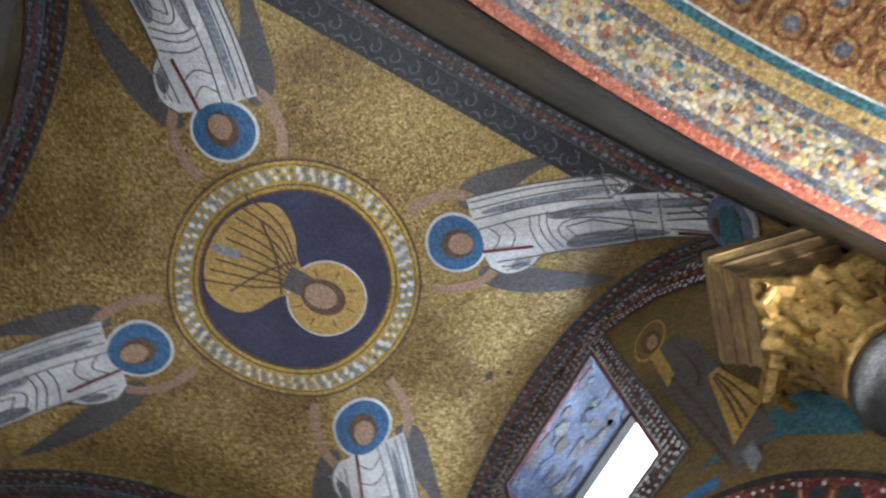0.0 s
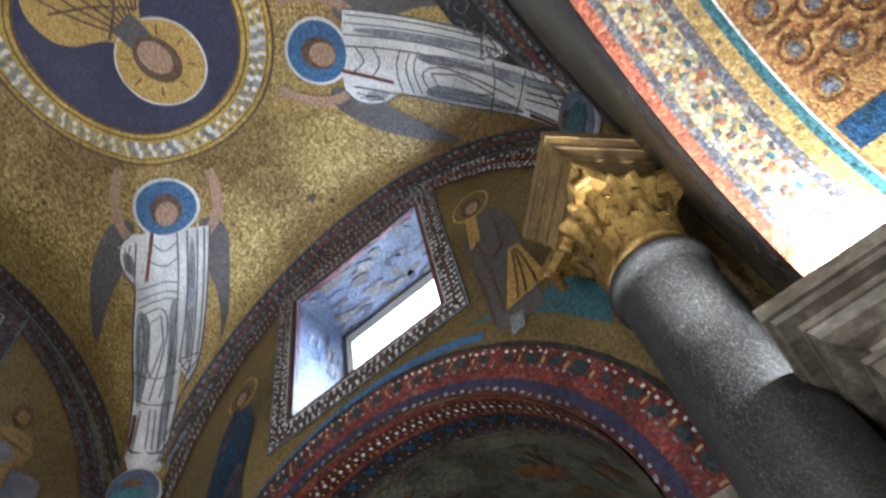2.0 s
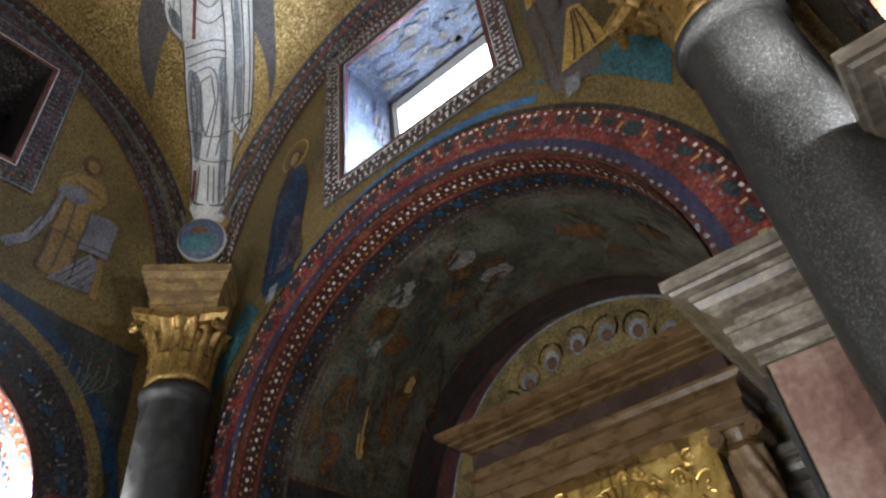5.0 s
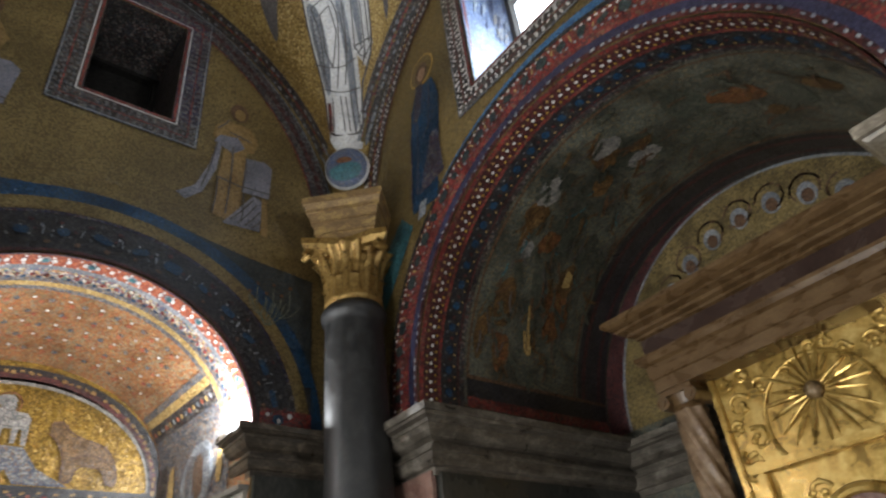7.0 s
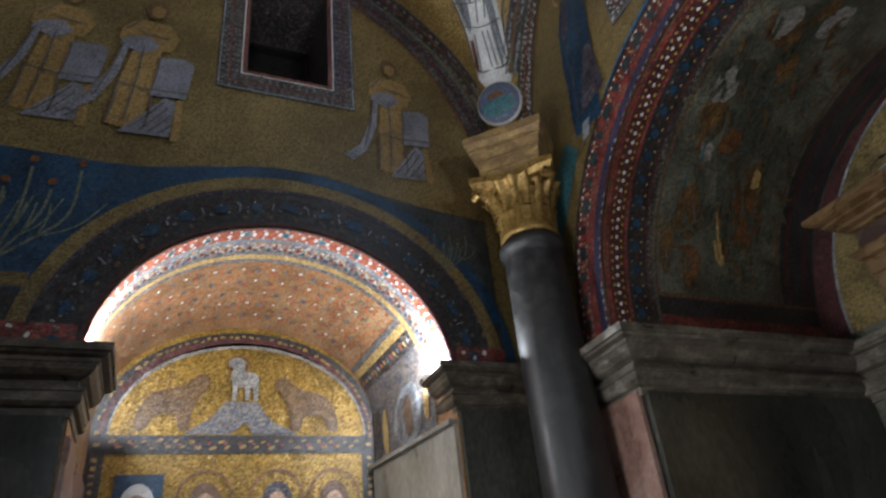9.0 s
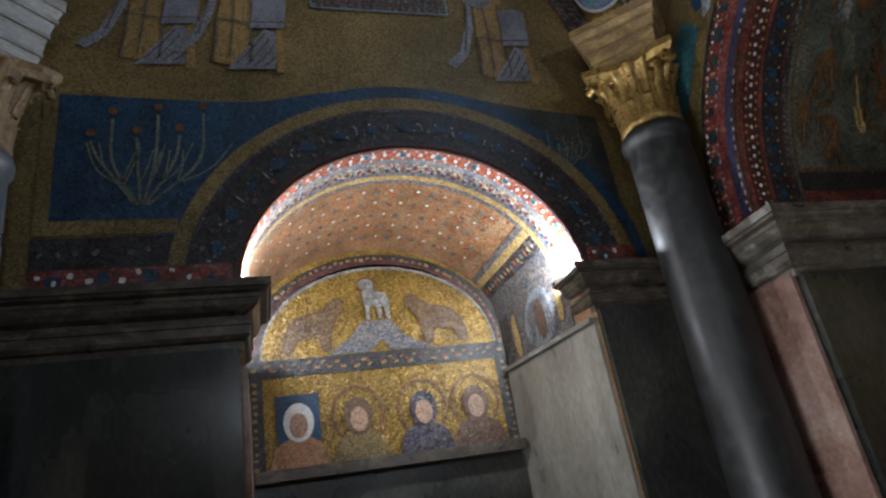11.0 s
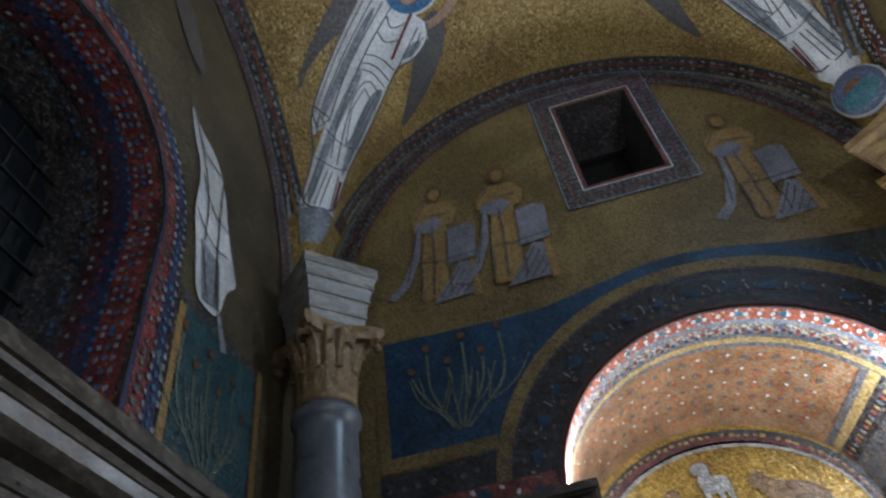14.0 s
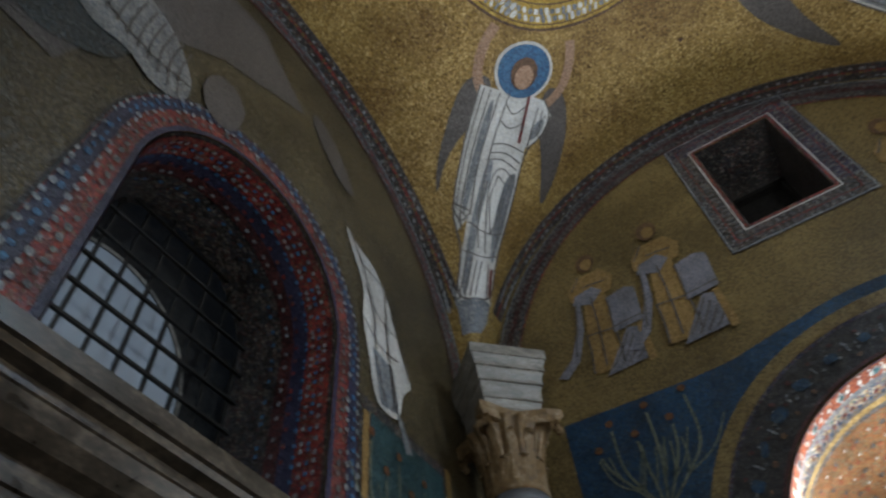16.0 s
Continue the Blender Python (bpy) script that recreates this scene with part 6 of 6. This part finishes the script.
fill("border", on_nb, rect(-0.38, 0.80, 2.41, 2.495), NIGHT, 0.008, th, fine=0)
gems("tessera_pattern", on_nb, [(-0.35 + 0.033 * k, 2.452 + 0.014 * (-1) ** k, 0.3, 0.014, 0.008) for k in range(35)], FADED, 0.011, th)
gems("tessera_pattern", on_nb, [(-0.33 + 0.066 * k, 2.452, 0, 0.010, 0.008) for k in range(17)], RED, 0.011, th)
fill("mount", on_nb, [(-0.06, 2.5), (0.06, 2.58), (0.12, 2.66), (0.27, 2.66), (0.34, 2.57), (0.48, 2.5), (0.26, 2.5), (0.22, 2.56), (0.15, 2.5)], SLATE, 0.008, th, "grey mount shape")
band("nimbus", on_nb, arc(0.175, 2.85, 0.045, 0.045, 0, 360, 20), arc(0.175, 2.85, 0.053, 0.053, 0, 360, 20), RUST, 0.008, th)
fill("animal_shape", on_nb, [(0.125, 2.87), (0.145, 2.885), (0.185, 2.89), (0.205, 2.87), (0.205, 2.815), (0.255, 2.81), (0.275, 2.785), (0.275, 2.665), (0.255, 2.665), (0.25, 2.73), (0.235, 2.735), (0.23, 2.67), (0.212, 2.67), (0.21, 2.735), (0.175, 2.735), (0.17, 2.665), (0.15, 2.665), (0.15, 2.735), (0.138, 2.80), (0.15, 2.83), (0.125, 2.85)], ASH, 0.010, th, "pale plain shape")
bm = bmesh.new()
for pts in ([(0.15, 2.83), (0.18, 2.81), (0.205, 2.82)], [(0.16, 2.79), (0.2, 2.77), (0.25, 2.79)], [(0.15, 2.75), (0.2, 2.74), (0.25, 2.75)], [(0.14, 2.86), (0.17, 2.855)]):
    line(bm, on_nb, pts, 0.004, 0.013)
part("outline", bm, GREY, th)["kind"] = "stuff"
for sgn, u0 in ((-1, 0.04), (1, 0.36)):
    pts = [(0.0, 0.34), (0.05, 0.37), (0.1, 0.28), (0.26, 0.24), (0.32, 0.12), (0.33, 0.0), (0.28, 0.0), (0.26, 0.1), (0.14, 0.11), (0.13, 0.0), (0.08, 0.0), (0.08, 0.14), (0.04, 0.24), (0.0, 0.28)]
    fill("animal_shape", on_nb, [(u0 + sgn * a * 0.95, 2.52 + b * 0.75) for a, b in pts], FAWN, 0.008, th, "brown plain shape")
    bm = bmesh.new()
    line(bm, on_nb, [(u0 + sgn * a * 0.95, 2.52 + b * 0.75) for a, b in pts], 0.008, 0.011)
    line(bm, on_nb, [(u0 + sgn * 0.1, 2.62), (u0 + sgn * 0.18, 2.66), (u0 + sgn * 0.27, 2.62)], 0.008, 0.011)
    part("outline", bm, BROWN, th)["kind"] = "stuff"
for k, (u, m, m2) in enumerate(((-0.22, WHITE, ORANGE), (0.06, BROWN, GOLD_WALL), (0.38, NAVY, NAVY), (0.65, BROWN, BROWN))):
    if k:
        band("nimbus", on_nb, arc(u, 2.20, 0.115, 0.125, 0, 360, 30), arc(u, 2.20, 0.128, 0.138, 0, 360, 30), RUST, 0.008, th)
    else:
        fill("nimbus", on_nb, rect(u - 0.10, u + 0.10, 2.10, 2.32), DEEP_BLUE, 0.008, th, fine=0)
    fill("bust_shape", on_nb, [(u - 0.14, 1.98), (u + 0.14, 1.98), (u + 0.11, 2.08), (u + 0.05, 2.12), (u - 0.05, 2.12), (u - 0.11, 2.08)], m2, 0.010, th)
    fill("hood_shape", on_nb, disc(u, 2.19, 0.07, 18, 0.09), m, 0.0125, th)
    fill("head_shape", on_nb, disc(u, 2.175, 0.042, 16, 0.058), SKIN, 0.015, th)
bm = bmesh.new()
box(bm, XB - NB, XB - NB + 0.10, -0.42, 0.84, 1.93, 1.98)
tagged(part("ledge", bm, DARKMARBLE), "marble ledge under gold mosaic busts", "ledge", kind="structure")


bm = bmesh.new()
box(bm, XB - NB - 0.002, XB - NB + 0.02, -0.43, 0.85, 0.0, 1.935)
tagged(part("marble_facing_niche", bm, PANEL), "dark marble facing below the ledge", "wall panel", kind="structure")


# ---- altar aedicule ----
aed = thing("altar_aedicule", "brown marble altar aedicule with gilded relief panel", "altar")
AX0, AX1, AY = -0.42, 0.66, 2.40
PROF = [(0.0, -0.36), (0.02, -0.36), (0.02, -0.305), (0.03, -0.30), (0.03, -0.24), (0.05, -0.23), (0.062, -0.21), (0.062, -0.195), (0.015, -0.188), (0.015, -0.108), (0.035, -0.102), (0.035, -0.09), (0.06, -0.082), (0.06, -0.067), (0.095, -0.056), (0.095, -0.046), (0.12, -0.036), (0.14, -0.02), (0.14, 0.0), (0.0, 0.0)]
ent = cornice("entablature", [(AX0 - 0.03, YA + NA - 0.01), (AX0 - 0.03, AY), (AX1 + 0.03, AY), (AX1 + 0.03, YA + NA - 0.01)], BROWNSTONE, "", top=2.92, prof=PROF)
for key in ("label", "category", "kind"):
    if key in ent:
        del ent[key]
ent.parent = aed
bm = bmesh.new()
box(bm, AX0 - 0.02, AX1 + 0.02, AY + 0.01, YA + NA - 0.01, 2.565, 2.91)
part("core", bm, BROWNSTONE, aed)
bm = bmesh.new()
box(bm, AX0 - 0.054, AX1 + 0.054, AY - 0.024, AY + 0.02, 2.735, 2.809)
box(bm, AX0 - 0.054, AX0 - 0.03, AY + 0.02, YA + NA - 0.02, 2.735, 2.809)
part("frieze", bm, FRIEZE, aed, "dark purple brown marble frieze")
bm = bmesh.new()
box(bm, AX0 + 0.12, AX1 - 0.12, 2.52, 2.66, 0.9, 2.598)
panel = part("gilded_panel", bm, GILT_PANEL, aed, "gilded relief panel")
for u0, u1, z0, z1, d in ((AX0 + 0.12, AX0 + 0.15, 0.9, 2.595, 0.02), (AX1 - 0.17, AX1 - 0.12, 0.9, 2.595, 0.05), (AX0 + 0.15, AX1 - 0.17, 2.575, 2.595, 0.02), (AX0 + 0.18, AX1 - 0.26, 2.15, 2.185, 0.05), (AX0 + 0.20, AX0 + 0.24, 1.2, 2.15, 0.04), (AX1 - 0.31, AX1 - 0.26, 1.2, 2.15, 0.06)):
    bm = bmesh.new()
    box(bm, u0, u1, 2.52 - d, 2.525, z0, z1)
    bmesh.ops.bevel(bm, geom=bm.edges[:], offset=0.006, segments=2, affect="EDGES")
    part("moulding", bm, GILT_PANEL, panel)


def tube(bm, pts, r, seg=8):
    rows = []
    for k, p in enumerate(pts):
        d = (Vector(pts[min(k + 1, len(pts) - 1)]) - Vector(pts[max(k - 1, 0)])).normalized()
        a = d.orthogonal().normalized()
        b = d.cross(a)
        rr = r[k] if isinstance(r, list) else r
        rows.append([bm.verts.new(Vector(p) + rr * (math.cos(t) * a + math.sin(t) * b)) for t in (2 * math.pi * j / seg for j in range(seg))])
    for lo, hi in zip(rows, rows[1:]):
        best = min(range(seg), key=lambda q: (lo[0].co - hi[q].co).length)
        for j in range(seg):
            bm.faces.new((lo[j], lo[(j + 1) % seg], hi[(best + j + 1) % seg], hi[(best + j) % seg]))
    bm.faces.new(rows[0])
    bm.faces.new(rows[-1])


SUN = (0.105, 2.50, 2.378)
bm = bmesh.new()
tube(bm, [(SUN[0] + 0.225 * math.cos(radians(a)), 2.515, 2.30 + 0.225 * math.sin(radians(a))) for a in range(-30, 211, 6)], 0.009)
part("arch_moulding", bm, GILT_PANEL, panel)
bm = bmesh.new()
for v in bmesh.ops.create_icosphere(bm, subdivisions=3, radius=0.034)["verts"]:
    v.co = Vector((SUN[0] + v.co.x, SUN[1] + v.co.y * 0.7, SUN[2] + v.co.z)) + v.co.normalized() * 0.005 * math.sin(v.co.x * 300) * math.sin(v.co.z * 300)
part("boss", bm, GILT_WORN, panel, "worn bronze round boss", smooth=True)
rays = random.Random(8)
for k in range(22):
    a = 2 * math.pi * k / 22 + rays.uniform(-0.06, 0.06)
    l = rays.uniform(0.13, 0.2)
    bm = bmesh.new()
    tube(bm, [(SUN[0] + d * math.cos(a), 2.514 - 0.012 * math.sin(math.pi * d / l), SUN[2] + d * math.sin(a)) for d in (0.04, 0.04 + l * 0.3, 0.04 + l * 0.65, 0.04 + l)], [0.004, 0.007, 0.008, 0.002], 6)
    part("ray", bm, GILT_PANEL, panel)


def curl(x, z, s, a0, way, parent):
    bm = bmesh.new()
    pts = []
    for k in range(22):
        f = k / 21
        r = s * (1 - 0.82 * f)
        a = a0 + way * f * 3.6 * math.pi / 1.6
        pts.append((x + r * math.cos(a), 2.516 - 0.006 * math.sin(f * 9), z + r * math.sin(a)))
    tube(bm, pts, [0.0085 * (1 - 0.5 * k / 21) for k in range(22)], 6)
    for k in range(3, 20, 4):
        p = Vector(pts[k])
        for v in bmesh.ops.create_icosphere(bm, subdivisions=1, radius=0.013)["verts"]:
            v.co = p + Vector((v.co.x * 1.4, v.co.y * 0.6, v.co.z))
    part("scroll", bm, GILT_PANEL, parent)


for x, z, s, a0, w in ((-0.23, 2.53, 0.035, 0.2, -1), (-0.15, 2.535, 0.03, 1.2, 1), (0.14, 2.54, 0.028, 0.2, 1), (0.2, 2.535, 0.03, 2.2, -1), (0.42, 2.53, 0.035, 1.2, 1), (-0.24, 2.34, 0.03, 0.5, 1), (0.43, 2.35, 0.03, 1.5, 1), (-0.22, 2.22, 0.04, 2.2, 1), (-0.20, 2.42, 0.055, 0.5, 1), (-0.17, 2.28, 0.05, 2.0, -1), (-0.21, 2.15, 0.05, 1.0, 1), (-0.08, 2.47, 0.04, 3.0, -1), (0.02, 2.48, 0.03, 0.4, 1), (0.47, 2.42, 0.055, 2.6, -1), (0.44, 2.28, 0.05, 1.0, 1), (0.48, 2.15, 0.05, 2.0, -1), (0.36, 2.47, 0.04, 0.2, 1), (0.26, 2.48, 0.03, 2.5, -1), (-0.20, 2.02, 0.045, 1.0, 1), (0.47, 2.02, 0.045, 2.0, -1), (-0.02, 2.03, 0.05, 0.4, 1), (0.28, 2.03, 0.05, 2.7, -1)):
    curl(x, z, s, a0, w, panel)
bm = bmesh.new()
tube(bm, [(SUN[0] + 0.17 * math.cos(radians(a)), 2.50, 1.83 + 0.19 * math.sin(radians(a))) for a in range(0, 181, 6)], 0.02)
part("arch_moulding", bm, GILT_PANEL, panel)
bm = bmesh.new()
vsq = [bm.verts.new((SUN[0] + 0.155 * math.cos(radians(a)), 2.512, 1.83 + 0.175 * math.sin(radians(a)))) for a in range(0, 181, 6)] + [bm.verts.new((SUN[0] - 0.155, 2.512, 1.3)), bm.verts.new((SUN[0] + 0.155, 2.512, 1.3))]
bm.faces.new(vsq)
part("inner_field", bm, PORPHYRY, panel, "dull reddish stone field")
for cx in (AX0 + 0.03, AX1 - 0.02):
    cc = new("twisted_column")
    cc.parent = aed
    bm = bmesh.new()
    rows = []
    seg, lev = 36, 60
    for i in range(lev + 1):
        z = 0.95 + (2.465 - 0.95) * i / lev
        rows.append([bm.verts.new((cx + (0.064 + 0.010 * math.sin(7 * a + z * 40)) * math.cos(a), AY + 0.07 + (0.064 + 0.010 * math.sin(7 * a + z * 40)) * math.sin(a), z)) for a in (2 * math.pi * j / seg for j in range(seg))])
    for lo, hi in zip(rows, rows[1:]):
        for j in range(seg):
            bm.faces.new((lo[j], lo[(j + 1) % seg], hi[(j + 1) % seg], hi[j]))
    part("shaft", bm, TWIST, cc, smooth=True)
    bm = bmesh.new()
    box(bm, cx - 0.08, cx + 0.08, AY - 0.01, AY + 0.15, 2.535, 2.566)
    lathe(bm, [(0.06, 2.465), (0.068, 2.475), (0.062, 2.49), (0.07, 2.515), (0.075, 2.535)], cx, AY + 0.07, 24)
    for sx in (-0.068, 0.068):
        tube(bm, [(cx + sx, AY - 0.015, 2.51), (cx + sx, AY + 0.155, 2.51)], 0.03, 14)
        tube(bm, [(cx + sx, AY - 0.022, 2.51), (cx + sx, AY - 0.014, 2.51)], 0.015, 10)
    part("ionic_capital", bm, BROWNSTONE, cc)
    bm = bmesh.new()
    lathe(bm, [(0.09, 0.9), (0.09, 0.92), (0.07, 0.935), (0.062, 0.95)], cx, AY + 0.07, 24)
    part("base", bm, BROWNSTONE, cc)
bm = bmesh.new()
box(bm, AX0 - 0.12, AX1 + 0.12, 2.12, YA + NA - 0.02, 0.0, 0.9)
bmesh.ops.bevel(bm, geom=bm.edges[:], offset=0.012, segments=2, affect="EDGES")
part("altar_table", bm, PALE, aed)

# small dark losses in the gold of the vault
for k, (u, v, r0) in enumerate(((0.05, 1.17, 0.028), (0.12, 1.26, 0.016), (0.02, 1.10, 0.012), (-0.35, 0.98, 0.014), (0.45, -0.1 - 0.75, 0.014), (-0.95, 0.25, 0.012))):
    rr = random.Random(k)
    tagged(fill("stain", on_vault, [(p + rr.uniform(-0.3, 0.3) * r0, q + rr.uniform(-0.3, 0.3) * r0) for p, q in disc(u, v, r0, 12)], BROWN, 0.005), "small dark spot where gold tesserae are lost", "stain")

# worn colour patches on the reveal of the altar window
on_head = lambda u, d, o=0.0: Vector((u, YA + d, WIN_A[3] - 0.004 - o))
on_side = lambda d, v, o=0.0: Vector((WIN_A[0] + 0.004 + o, YA + d, v))
rev = thing("reveal_mosaic", "worn blue gold and grey mosaic on window reveal", "mosaic field")
wear = random.Random(12)
for k in range(46):
    u, d, ru, rd = wear.uniform(-0.34, 0.46), wear.uniform(0.04, 0.38), wear.uniform(0.02, 0.10), wear.uniform(0.008, 0.03)
    fill("patch", on_head, smoothed([(min(0.49, max(-0.36, p + wear.uniform(-0.4, 0.4) * ru)), min(0.41, max(0.02, q + wear.uniform(-0.4, 0.4) * rd))) for p, q in disc(u, d, ru, 8, rd)], True), wear.choice((SLATE, REVEAL, GREY, REVEAL, FIELDBLUE, GREY, SLATE)), 0.004 + 0.0003 * (k % 24), rev, fine=0)
for k in range(24):
    d, v = wear.uniform(0.05, 0.36), wear.uniform(3.98, 4.72)
    l = wear.uniform(0.05, 0.16)
    fill("patch", on_side, [(d - 0.012, v), (d + 0.006, v + 0.02), (d + 0.022, v + l), (d, v + l - 0.02)], wear.choice((BLUE, SLATE, FIELDBLUE, REVEAL, SILVER)), 0.004 + 0.0004 * k, rev, fine=0)
for path, ch in (([(WIN_A[0] + 0.02, 0.012), (WIN_A[1] - 0.02, 0.012)], on_head), ([(0.012, WIN_A[2] + 0.02), (0.012, WIN_A[3] - 0.02)], on_side)):
    bm = bmesh.new()
    line(bm, ch, path, 0.016, 0.012)
    part("edge_line", bm, RED, rev)

# pale clouded drapery shapes high on the entrance wall
lowered = lambda u, v, o=0.0: on_d(u, v - 0.45, o)
pale = thing("mosaic_figure", "faded pale drapery shape above grilled window", "mosaic figure", "standing figures on the walls")
fill("robe", lowered, smoothed([(0.62, 4.02), (0.74, 4.08), (0.86, 4.02), (0.98, 4.12), (0.96, 4.34), (0.82, 4.46), (0.66, 4.42), (0.52, 4.26), (0.5, 4.10)], True), PALEGREY, 0.009, pale)
fill("robe", lowered, smoothed([(0.30, 4.20), (0.42, 4.16), (0.50, 4.30), (0.44, 4.50), (0.28, 4.44)], True), GREY, 0.010, pale)
bm = bmesh.new()
for k in range(9):
    line(bm, lowered, [(0.54 + 0.045 * k, 4.08 + 0.01 * k), (0.58 + 0.04 * k, 4.22), (0.57 + 0.042 * k, 4.38 + 0.005 * k)], 0.008, 0.013)
line(bm, lowered, [(0.52, 4.2), (0.7, 4.14), (0.95, 4.2)], 0.008, 0.013)
part("drapery", bm, GREY, pale)["kind"] = "stuff"
